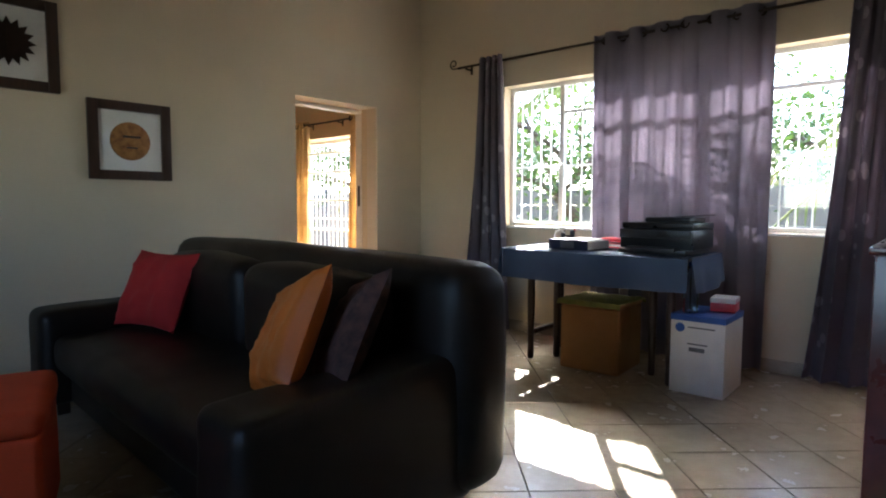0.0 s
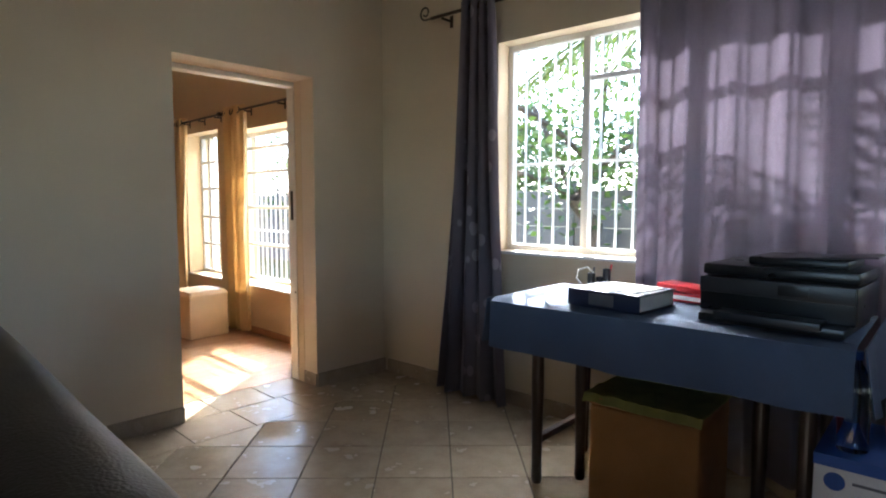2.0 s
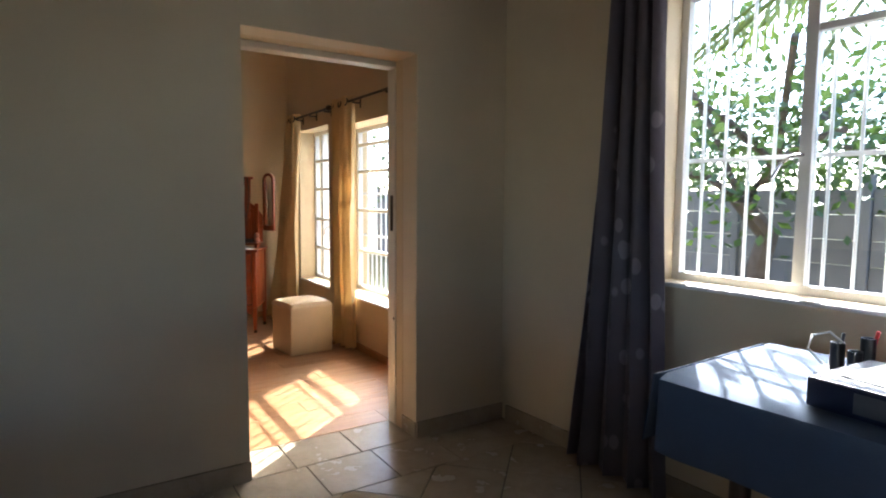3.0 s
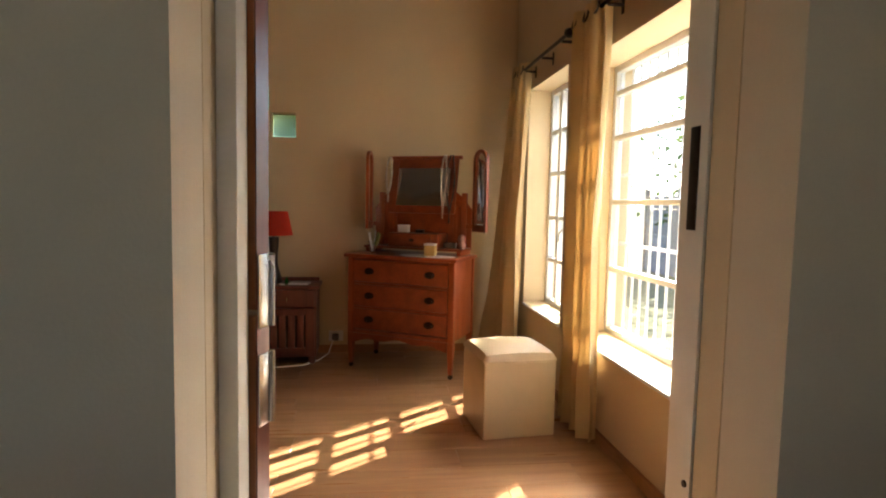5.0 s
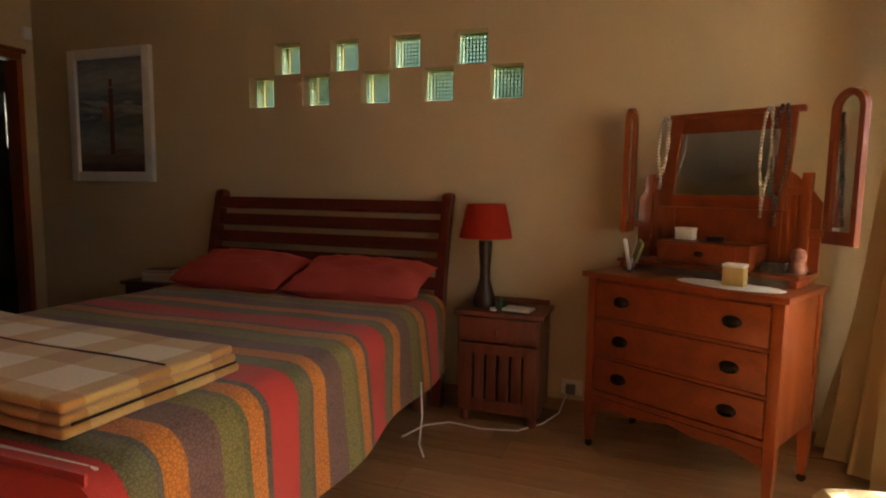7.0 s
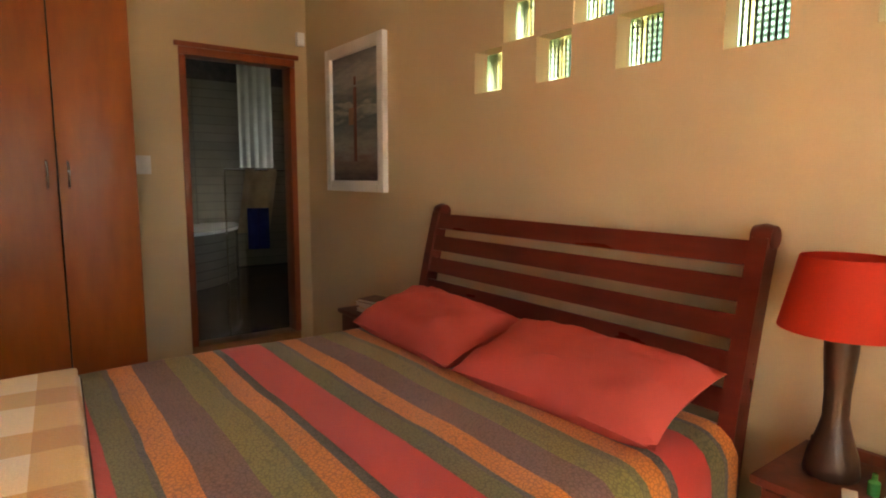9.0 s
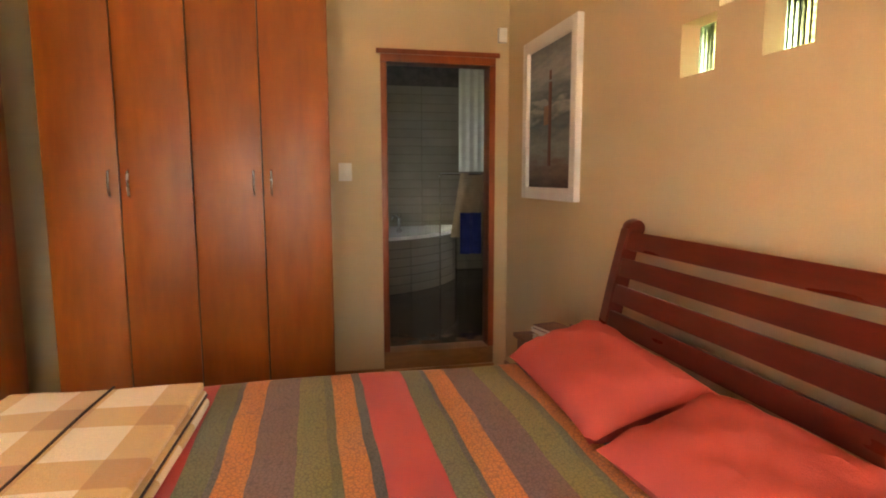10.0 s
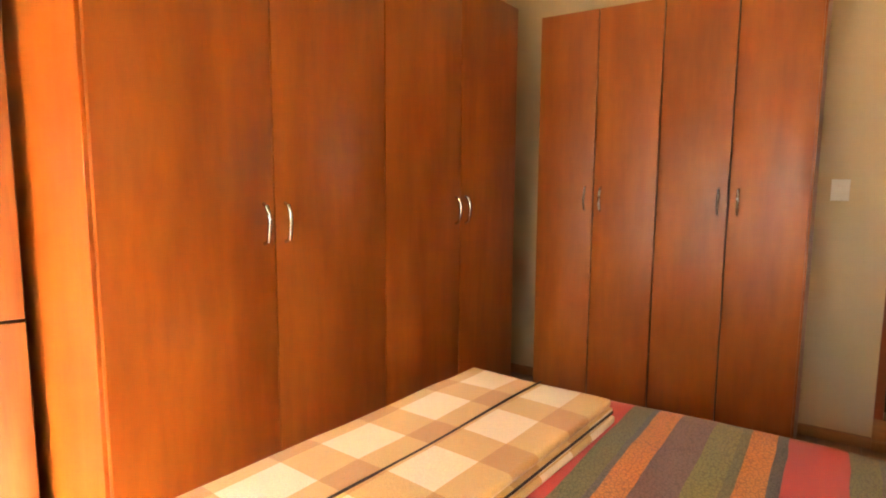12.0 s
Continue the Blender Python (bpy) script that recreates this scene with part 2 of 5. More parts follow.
# ---- plan ----
XP0, XP1 = -3.80, -4.11          # partition, lounge face and bedroom face
XPM = -3.95                      # where its two paints meet
YL, YB, YOUT = 4.13, 4.00, 4.33  # window walls, lounge and bedroom, and the outer face
XE, YS = 2.2, -2.4               # far ends of the lounge
XW, XWO = -7.49, -7.72           # bedroom head wall
YBS = -1.20                      # bedroom wall with the bathroom door
CEIL = 3.22
WINDOW_TURN = Matrix.Translation((-2.77, YL, 0)) @ pose(0, 0, 0, 0, 0, 3.0) @ Matrix.Translation((2.77, -YL, 0))  # the lounge window wall stands 3 degrees out of square
D0, D1, DH = 2.60, 3.487, 2.05    # door opening in the partition
WIN = (-2.78, 0.30, 0.95, 2.20)  # lounge window
W1 = (-6.12, -4.62, 0.46, 1.93)  # bedroom windows
W2 = (-7.10, -6.30, 0.46, 1.98)
BD0, BD1, BDH = -7.40, -6.66, 2.05  # bathroom door

structure("floor_lounge", one(XP0 - 0.31, YS, -0.12, XE, YOUT + 0.1, -0.006, 0), M_GROUT, "dark grout bed under the lounge tiles", "floor")
structure("floor_bedroom", one(XWO, YBS - 0.12, -0.12, XP0 - 0.311, YOUT, -0.012, 0), M_EDGE, "subfloor under the laminate boards", "floor")
structure("ceiling_lounge", one(XP0, YS - 0.2, CEIL, XE + 0.2, YOUT + 0.3, CEIL + 0.1, 0), M_CEIL, "plain white plaster ceiling", "ceiling")
structure("ceiling_bedroom", one(XWO, YBS - 0.12, CEIL, XP0 - 0.003, YOUT, CEIL + 0.1, 0), M_CEIL, "plain white plaster ceiling", "ceiling")


def wall_y(y0, y1, x0, x1, holes):
    """A wall along x with openings (x0, x1, z0, z1)."""
    bm = bmesh.new()
    x = x0
    for a, b, c, d in sorted(holes):
        box(bm, x, y0, -0.1, a, y1, CEIL)
        if c > 0:
            box(bm, a, y0, -0.1, b, y1, c)
        box(bm, a, y0, d, b, y1, CEIL)
        x = b
    box(bm, x, y0, -0.1, x1, y1, CEIL)
    return bm


structure("wall_lounge_window", wall_y(YL, YOUT, XPM, XE + 0.2, [WIN]), M_LOUNGE, "beige painted plaster wall round the lounge window", "wall").matrix_basis = WINDOW_TURN
structure("wall_bedroom_window", wall_y(YB, YOUT, XWO, XPM + 0.0015, [W2, W1]), M_BED, "ochre painted plaster wall with two windows", "wall")


def wall_x(x0, x1, y0, y1, holes):
    bm = bmesh.new()
    y = y0
    for a, b, d in sorted(holes):
        box(bm, x0, y, -0.1, x1, a, CEIL)
        box(bm, x0, a, d, x1, b, CEIL)
        y = b
    box(bm, x0, y, -0.1, x1, y1, CEIL)
    return bm


structure("wall_partition_lounge", wall_x(XPM + 0.0015, XP0, YS, YL, [(D0, D1, DH)]), M_LOUNGE, "beige painted plaster wall with a doorway", "wall")
structure("wall_partition_bedroom", wall_x(XP1, XPM - 0.0015, YBS, YB, [(D0, D1, DH)]), M_BED, "ochre painted plaster wall with a doorway", "wall")
structure("wall_lounge_east", one(XE, YS, -0.1, XE + 0.2, YL + 0.3, CEIL, 0), M_LOUNGE, "beige painted plaster wall", "wall")
structure("wall_lounge_south", wall_y(YS - 0.2, YS, XPM, XE + 0.2, [(-1.5, 0.0, 1.1, 2.1)]), M_LOUNGE, "beige painted plaster wall with a window opening", "wall")

# glass block positions on the head wall: (y, z) of the lower near corner
BLOCKS = [(0.63 + 0.379 * i, 1.632) for i in range(5)] + [(0.815 + 0.379 * i, 1.818) for i in range(4)]
GB = 0.178


def head_wall():
    bm = bmesh.new()
    rows = ((1.632, [b[0] for b in BLOCKS[:5]]), (1.818, [b[0] for b in BLOCKS[5:]]))
    box(bm, XWO, YBS - 0.12, -0.1, XW, YOUT, rows[0][0])
    top = rows[0][0]
    for z, ys in rows:
        y = YBS - 0.12
        for b in ys:
            box(bm, XWO, y, z, XW, b, z + GB)
            y = b + GB
        box(bm, XWO, y, z, XW, YOUT, z + GB)
        top = z + GB
        if z < 1.7:
            box(bm, XWO, YBS - 0.12, top, XW, YOUT, rows[1][0])
    box(bm, XWO, YBS - 0.12, top, XW, YOUT, CEIL)
    return bm


structure("wall_bedroom_head", head_wall(), M_BED, "ochre plaster wall pierced by nine glass blocks", "wall")
structure("wall_bedroom_bath", wall_y(YBS - 0.12, YBS, XW, XPM - 0.0015, [(BD0, BD1, 0.0, BDH)]), M_BED, "ochre plaster wall with the bathroom doorway", "wall")


# ---- windows ----
def steel_window(name, w, y, mullions, transoms, label, bars, rails, group):
    """A white steel casement in the wall, with sill, panes and burglar bars."""
    x0, x1, z0, z1 = w
    ob = thing(name, label, "window", (x0, y, z0), kind="structure")
    W, H = x1 - x0, z1 - z0
    part("window_frame", boxes((0, -0.02, 0, 0.035, 0.03, H), (W - 0.035, -0.02, 0, W, 0.03, H), (0.035, -0.02, 0, W - 0.035, 0.03, 0.035), (0.035, -0.02, H - 0.035, W - 0.035, 0.03, H), bevel=0.004), M_WHITE, ob)
    xs = [0.035] + mullions + [W - 0.035]
    for m in mullions:
        part("mullion", one(m - 0.022, -0.022, 0.035, m + 0.022, 0.03, H - 0.035), M_WHITE, ob)
    for i, (a, b) in enumerate(zip(xs, xs[1:])):
        a, b = a + (0.022 if i else 0), b - (0.022 if i < len(xs) - 2 else 0)
        zs = [0.035] + transoms[i] + [H - 0.035]
        for t in transoms[i]:
            part("transom", one(a, -0.018, t - 0.014, b, 0.024, t + 0.014), M_WHITE, ob)
        for c, d in zip(zs, zs[1:]):
            pane = part("pane", one(a, 0.004, c, b, 0.008, d, 0), M_GLASS, ob, "clear window glass")
            pane.visible_shadow = False
    part("window_sill", one(0, -(y - 4.0) + (0.13 if y > 4.2 and x0 > -3.9 else 0) - 0.012, -0.02, W, 0.06, -0.002, 0.006), M_WHITE, ob, "white painted sill")
    bm_y = 0.055
    for k in range(bars):
        x = 0.03 + (W - 0.06) * (k + 0.5) / bars
        part("burglar_bar", one(x - 0.006, bm_y, 0.0, x + 0.006, bm_y + 0.012, H, 0.002, 1), M_WHITE, ob)
    for r in rails:
        part("burglar_rail", one(0.0, bm_y - 0.007, r - 0.009, W, bm_y - 0.001, r + 0.009, 0.001, 1), M_WHITE, ob)
    return ob


def window_latch(win, x, z):
    latch = part("latch", tube([(x, -0.03, z), (x - 0.03, -0.05, z - 0.005), (x - 0.07, -0.055, z - 0.03), (x - 0.1, -0.05, z - 0.085)], 0.007), M_STEEL, win, "curved metal casement latch")
    return latch


win = steel_window("window_1", WIN, 4.26, [0.53, 1.05, 1.58, 2.11, 2.63], [[], [0.99], [0.99], [0.99], [0.99], []], "white steel lounge window with vertical burglar bars", 30, [0.53, 1.28], "windows")
window_latch(win, 0.53, 0.53)
win.matrix_basis = WINDOW_TURN @ win.matrix_basis
win = steel_window("window_2", W2, 4.18, [0.22, 0.44, 0.62], [[0.32, 0.62, 0.93, 1.22]] * 4, "white steel cottage-pane bedroom window with bars", 7, [0.16, 0.78], "windows")
window_latch(win, 0.44, 0.55)
win = steel_window("window_3", W1, 4.22, [], [[0.36, 0.73, 1.08, 1.32]], "white steel bedroom window with bars", 16, [0.02, 0.50, 0.88], "windows")

# ---- partition doorway ----
frame_ob = thing("door_frame", "cream painted steel door frame", "door frame", (XP1, 0, 0), kind="structure")
F = 0.035
for y0, y1 in ((D0, D0 + F), (D1 - 0.008, D1 + 0.001)):
    part("jamb", boxes((-0.004, y0, 0, 0.085, y1, DH - F), bevel=0.006), M_FRAME, frame_ob)
part("head", boxes((-0.004, D0, DH - F + 0.002, 0.085, D1, DH), bevel=0.006), M_FRAME, frame_ob)
part("strike_plate", one(0.03, D1 - 0.011, 1.12, 0.06, D1 - 0.004, 1.32, 0.002), M_IRON, frame_ob, "dark metal strike plate")
part("dowel_hole", lathe([(0.007, 0), (0.007, 0.004)], 10, axis=pose(0.07, D1 - 0.0075, 0.62, 90)), M_IRON, frame_ob)

LEAF = 0.98
door = thing("stable_door", "varnished wooden stable door standing open against the wall", "door", (XP1 - 0.022, D0 + 0.055, 0), -112)


def door_half(name, z0, z1, panels):
    """One half of the stable door: stiles, rails and sunk panels, from the hinge along +x."""
    leaf = part(name, boxes((0, -0.022, z0, 0.11, 0.022, z1), (LEAF - 0.12, -0.022, z0, LEAF, 0.022, z1), (0.11, -0.022, z0, LEAF - 0.12, 0.022, z0 + 0.13), (0.11, -0.022, z1 - 0.12, LEAF - 0.12, 0.022, z1), bevel=0.004), M_DOORWOOD, door)
    n = panels
    w = (LEAF - 0.23) / n
    for i in range(n):
        a = 0.11 + i * w
        part("panel", one(a + 0.006, -0.010, z0 + 0.134, a + w - 0.006, 0.010, z1 - 0.124, 0.005), M_DOORWOOD, leaf)
        if i:
            part("muntin", one(a - 0.03, -0.021, z0 + 0.131, a + 0.03, 0.021, z1 - 0.121, 0.003), M_DOORWOOD, leaf)
    return leaf


top_half = door_half("top_leaf", 0.955, 2.0, 1)
bottom_half = door_half("bottom_leaf", 0.012, 0.945, 3)
for zs, leaf_half in (((0.99, 1.84), top_half), ((0.2, 0.80), bottom_half)):
    for z in zs:
        hinge = part("hinge", boxes((-0.007, -0.019, z - 0.07, -0.0035, 0.019, z + 0.07), bevel=0.001), M_STEEL, leaf_half, "worn steel butt hinge")
        part("knuckle", lathe([(0.007, -0.07), (0.007, 0.07)], 12, at=(-0.006, -0.024, z)), M_STEEL, hinge)
# thin strips whose darker colour stands in for shade on the edge
part("hinge_edge", one(-0.003, -0.0215, 0.957, -0.0002, 0.0215, 1.998, 0.0005, 1), M_DOORSHADE, top_half, "hinge edge with shade put into its colour")
part("hinge_edge", one(-0.003, -0.0215, 0.014, -0.0002, 0.0215, 0.943, 0.0005, 1), M_DOORSHADE, bottom_half, "hinge edge with shade put into its colour")
handle = part("handle_plate", one(LEAF - 0.085, 0.022, 1.20, LEAF - 0.04, 0.028, 1.39, 0.003), M_STEEL, top_half, "brushed steel handle plate")
part("lever", tube([(LEAF - 0.062, 0.026, 1.325), (LEAF - 0.062, 0.06, 1.325), (LEAF - 0.075, 0.068, 1.325), (LEAF - 0.18, 0.068, 1.325)], 0.009), M_STEEL, handle)

# ---- bathroom doorway and bathroom ----
bframe = thing("bathroom_door_frame", "red-brown varnished wooden door frame", "door frame", (0, YBS, 0), kind="structure")
for a, b in ((BD0, BD0 + 0.04), (BD1 - 0.04, BD1)):
    part("jamb", one(a, -0.122, 0.165, b, 0.012, BDH - 0.05, 0.005), M_DRESSV, bframe)
part("head", one(BD0, -0.122, BDH - 0.048, BD1, 0.012, BDH, 0.005), M_DRESSV, bframe)
part("architrave", boxes((BD0 - 0.025, 0.002, BDH, BD1 + 0.025, 0.022, BDH + 0.03), bevel=0.004), M_DRESSV, bframe)
part("step", one(BD0 - 0.0, -0.14, 0.0, BD1, 0.004, 0.163, 0.006), M_SKIRT, bframe, "wooden step faced with laminate")

# white tile with the dimness of the room put into its colour
M_BTILE = material("dimmed_white_bathroom_tile", (0.24, 0.22, 0.18), 0.12, vary=0.05, scale=6, grain=0.02, bump=0.02, per_object=0.05)
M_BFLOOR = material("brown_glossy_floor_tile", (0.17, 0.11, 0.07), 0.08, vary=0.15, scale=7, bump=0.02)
M_ENAMEL = material("white_bath_enamel", (0.75, 0.75, 0.73), 0.1, vary=0.03, scale=6, bump=0)
M_TOWEL = material("blue_towel", (0.015, 0.03, 0.22), 0.95, vary=0.15, scale=10, grain=0.15, grain_scale=260, bump=0.4)
M_TOWEL2 = material("beige_towel", (0.36, 0.28, 0.18), 0.95, vary=0.1, scale=10, grain=0.15, grain_scale=260, bump=0.4)
BX0, BX1, BY0 = -8.62, -6.4, -4.45
structure("floor_bathroom", one(BX0, BY0, 0.05, BX1, YBS - 0.123, 0.16, 0), M_BFLOOR, "brown glossy bathroom floor tiles", "floor")
structure("ceiling_bathroom", one(BX0, BY0, 2.6, BX1, YBS - 0.123, 2.7, 0), M_CEIL, "white bathroom ceiling", "ceiling")
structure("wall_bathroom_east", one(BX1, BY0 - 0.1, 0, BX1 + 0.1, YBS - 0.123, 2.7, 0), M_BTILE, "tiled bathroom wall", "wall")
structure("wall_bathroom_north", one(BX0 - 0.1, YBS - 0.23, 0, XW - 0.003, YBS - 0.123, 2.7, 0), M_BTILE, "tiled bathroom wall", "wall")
south = structure("wall_bathroom_south", one(BX0 - 0.1, BY0 - 0.14, 0, BX1 + 0.1, BY0 - 0.012, 2.7, 0), M_GROUT, "wall of long white bathroom tiles, coloured dark for the dim room", "wall")
BWIN = (-3.20, -2.95, 1.50, 2.05)


def bath_west():
    bm = bmesh.new()
    a, b, c, d = BWIN
    for s in ((BY0, 0, a, 2.7), (a, 0, b, c), (a, d, b, 2.7), (b, 0, YBS - 0.123, 2.7)):
        box(bm, BX0 - 0.1, s[0], s[1], BX0, s[2], s[3])
    return bm


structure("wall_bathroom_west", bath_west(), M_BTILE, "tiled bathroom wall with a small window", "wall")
M_FROST = glass("frosted_glass", (0.9, 0.95, 0.95), 0.5)
pane = structure("window_4", one(BX0 - 0.06, BWIN[0], BWIN[2], BX0 - 0.05, BWIN[1], BWIN[3], 0), M_FROST, "small frosted bathroom window", "window")

bath = thing("corner_bath", "white corner bath with a tiled curved front", "bath", (-6.42, BY0, 0.16))


def quarter(r0, r1, z0, z1, n=28, a0=90, a1=180):
    bm = bmesh.new()
    rings = []
    for i in range(n + 1):
        a = radians(a0 + (a1 - a0) * i / n)
        c, s = math.cos(a), math.sin(a)
        rings.append([bm.verts.new((r * c, r * s, z)) for r, z in ((r0, z0), (r1, z0), (r1, z1), (r0, z1))])
    for a, b in zip(rings, rings[1:]):
        for k in range(4):
            bm.faces.new((a[k], b[k], b[(k + 1) % 4], a[(k + 1) % 4]))
    bm.faces.new(rings[0])
    bm.faces.new(rings[-1][::-1])
    return bm


part("core", quarter(1.2, 1.478, 0, 0.53), M_GROUT, bath)
part("rim", quarter(1.12, 1.50, 0.532, 0.565), M_ENAMEL, bath)
part("basin", lathe([(0.05, 0.16), (0.8, 0.18), (1.0, 0.3), (1.13, 0.555)], 40), M_ENAMEL, bath)
for k in range(6):
    for j in range(3):
        part("tile", quarter(1.47, 1.484, 0.004 + 0.088 * k, 0.086 + 0.088 * k, 8, 90.2 + 30 * j, 119.8 + 30 * j), M_BTILE, bath)
tap = thing("bath_mixer_tap", "chrome bath mixer tap on the rim", "tap", (-7.1, BY0 + 0.9, 0.727))
part("body", lathe([(0.028, 0), (0.028, 0.02), (0.015, 0.03), (0.015, 0.14), (0.022, 0.16), (0.018, 0.19)], 14), M_STEEL, tap)
part("spout", tube([(0, 0, 0.12), (0.03, -0.05, 0.17), (0.05, -0.11, 0.17), (0.06, -0.14, 0.13)], 0.011), M_STEEL, tap)
towel = thing("beige_hanging_towel", "beige and blue towels hanging from the bathroom wall", "towel", (-7.84, -3.0, 0.16))
part("beige_towel", sheet(lambda u, v: (-0.10 + 0.32 * u + 0.10 * (1 - v), 0.03 * math.sin(9 * u), 0.56 + 0.62 * v), 16, 12, 0.012), M_TOWEL2, towel)
part("blue_towel", sheet(lambda u, v: (0.03 + 0.2 * u, 0.05 + 0.02 * math.sin(12 * u), 0.40 + 0.40 * v), 10, 8, 0.012), M_TOWEL, towel)
part("rail", tube([(-0.4, 0, 1.17), (0.42, 0, 1.17)], 0.01), M_STEEL, towel)
for x in (-0.4, 0.42):
    part("leg", tube([(x, 0, 0), (x, 0, 1.17)], 0.006), M_STEEL, towel)
bc = thing("bathroom_curtain", "thin white curtain hanging in the bathroom", "curtain", (-7.92, -3.55, 1.36))
part("cloth", sheet(lambda u, v: (-0.18 + 0.36 * u, 0.010 * math.sin(26 * u), 1.235 * v), 24, 10, 0.003), material("thin_white_cloth", (0.7, 0.7, 0.66), 0.9, vary=0.06, scale=5, trans=0.5), bc)
part("side_towel", sheet(lambda u, v: (-0.40 + 0.12 * u, 0.03 + 0.02 * math.sin(9 * u), 0.35 + 0.83 * v), 8, 8, 0.012), M_TOWEL, towel)

# ---- glass blocks ----
for y, z in BLOCKS:
    gb = thing("glass_block", "ribbed glass block set through the plaster wall", "glass block", (XW - 0.10, y, z), group="glass blocks")
    g = 0.004
    part("block", one(-0.09, g, g, 0.035, GB - g, GB - g, 0.008), M_GREENGL, gb)
    for k in range(8):
        r = part("rib", one(0.035, 0.014 + k * 0.0195, 0.014, 0.039, 0.023 + k * 0.0195, GB - 0.014, 0.0015, 1), M_GREENGL, gb)
    for k in range(8):
        part("rib", one(-0.094, 0.014, 0.014 + k * 0.0195, -0.09, GB - 0.014, 0.023 + k * 0.0195, 0.0015, 1), M_GREENGL, gb)

# ---- skirting ----
structure("baseboard", boxes((XP0, YS, 0, XP0 + 0.014, D0, 0.09), (XP0, D1, 0, XP0 + 0.014, YL, 0.09), (XPM, D1 - 0.008, 0, XP0, D1 + 0.002, 0.085), (XPM, D0 - 0.002, 0, XP0, D0 + 0.008, 0.085), bevel=0.002), M_TILE, "row of cut floor tiles as a skirting", "skirting")
structure("baseboard_bedroom", boxes((XW, YB - 0.016, 0, XP1, YB, 0.06), (XW, YBS + 0.016, 0, XW + 0.016, YB - 0.016, 0.06), (BD1, YBS, 0, XP1, YBS + 0.016, 0.06), (BD0, YBS + 0.006, 0, BD1, YBS + 0.026, 0.05), (XP1 - 0.016, YBS + 0.02, 0, XP1, D0 - 0.02, 0.06), (XP1 - 0.016, D1 + 0.02, 0, XP1, YB - 0.02, 0.06), bevel=0.003), M_SKIRT, "wood-coloured quarter-round skirting", "skirting")


structure("baseboard_window", boxes((XP0 + 0.05, YL - 0.014, 0, XE, YL, 0.09), bevel=0.002), M_TILE, "row of cut floor tiles as a skirting", "skirting").matrix_basis = WINDOW_TURN

# ---- wardrobes ----
def wardrobe(width, depth, height, doors, at, turn, label, hz):
    """Built-in cherry wardrobe; front on local -y, from x = 0."""
    ob = thing("wardrobe", label, "wardrobe", at, turn, group="built-in wardrobes")
    for a, b in ((0, 0.02), (width - 0.02, width)):
        part("side_panel", one(a, 0.024, 0, b, depth, height, 0.001, 1), M_CHERRY, ob)
    part("top_panel", one(0.02, 0.024, height - 0.02, width - 0.02, depth, height, 0), M_CHERRY, ob)
    part("plinth", one(0.02, 0.05, 0, width - 0.02, 0.068, 0.06, 0), M_CHERRY, ob)
    part("back_panel", one(0.02, depth - 0.012, 0.06, width - 0.02, depth, height - 0.02, 0), M_CHERRY, ob)
    # added near-black board, stands in for the shade in the door gaps
    part("gap_shade_board", one(0.02, 0.03, 0.06, width - 0.02, 0.04, height - 0.02, 0), M_EDGE, ob)
    w = (width - 0.012) / doors
    for i in range(doors):
        d = part("door", one(0.006 + i * w + 0.0035, 0, 0.045, 0.006 + (i + 1) * w - 0.0035, 0.019, height - 0.004, 0.0025), M_CHERRY, ob)
        hx = 0.006 + (i + 1) * w - 0.045 if i % 2 == 0 else 0.006 + i * w + 0.045
        part("handle", tube([(hx, 0.002, 1.20 + hz), (hx, -0.018, 1.208 + hz), (hx, -0.028, 1.235 + hz), (hx, -0.031, 1.267 + hz), (hx, -0.028, 1.30 + hz), (hx, -0.018, 1.327 + hz), (hx, 0.002, 1.335 + hz)], 0.0065, 10), M_STEEL, d, "bowed brushed steel handle")
    return ob


wardrobe(1.41, 0.42, 2.31, 4, (-4.925, YBS + 0.42, 0), 180, "tall cherry veneer wardrobe with four doors and bow handles", 0.0)
wardrobe(2.33, 0.73, 2.33, 4, (-4.87, 1.71, 0), -90, "tall cherry veneer wardrobe with four doors beside the stable door", -0.05)

# ---- bed ----
BEDSTRIPE_X = -6.385
bed = thing("bed", "double bed with slatted dark red headboard and striped cover", "bed", (0, 0, 0))
BY_A, BY_B, BFOOT = 0.42, 1.97, -5.29


def lean(z):
    """The headboard leans back towards its top, with a rolled crest."""
    t = max(0, (z - 0.35) / 0.75)
    return -7.30 - 0.135 * t ** 1.5


for y in (0.43, 1.92):
    bm = sheet(lambda u, v, y=y: (lean(1.10 * v) + 0.032 - 0.064 * u, y, 1.10 * v), 1, 14)
    bm.transform(Matrix.Translation((0, 0.0, 0)))
    g = bmesh.ops.extrude_face_region(bm, geom=bm.faces[:])
    bmesh.ops.translate(bm, verts=[v for v in g["geom"] if isinstance(v, bmesh.types.BMVert)], vec=(0, 0.05, 0))
    part("headboard_post", bm, M_MAHOG, bed)
    part("post_crest", lathe([(0.0, -0.028), (0.032, -0.028), (0.038, 0), (0.032, 0.028), (0.0, 0.028)], 18, axis=pose(lean(1.1) - 0.005, y + 0.025, 1.10, 90)), M_MAHOG, bed)
for z0, z1 in ((0.45, 0.585), (0.618, 0.685), (0.718, 0.785), (0.818, 0.885), (0.918, 0.985), (1.018, 1.085)):
    def slat(u, v, z0=z0, z1=z1):
        z = z0 + (z1 - z0) * v
        return (lean(z), 0.478 + 1.444 * u, z)
    part("headboard_slat", sheet(slat, 6, 4, 0.022), M_MAHOG, bed)
part("base", one(-7.28, 0.47, 0.14, BFOOT + 0.05, 1.93, 0.34, 0.02), M_NIGHT, bed)
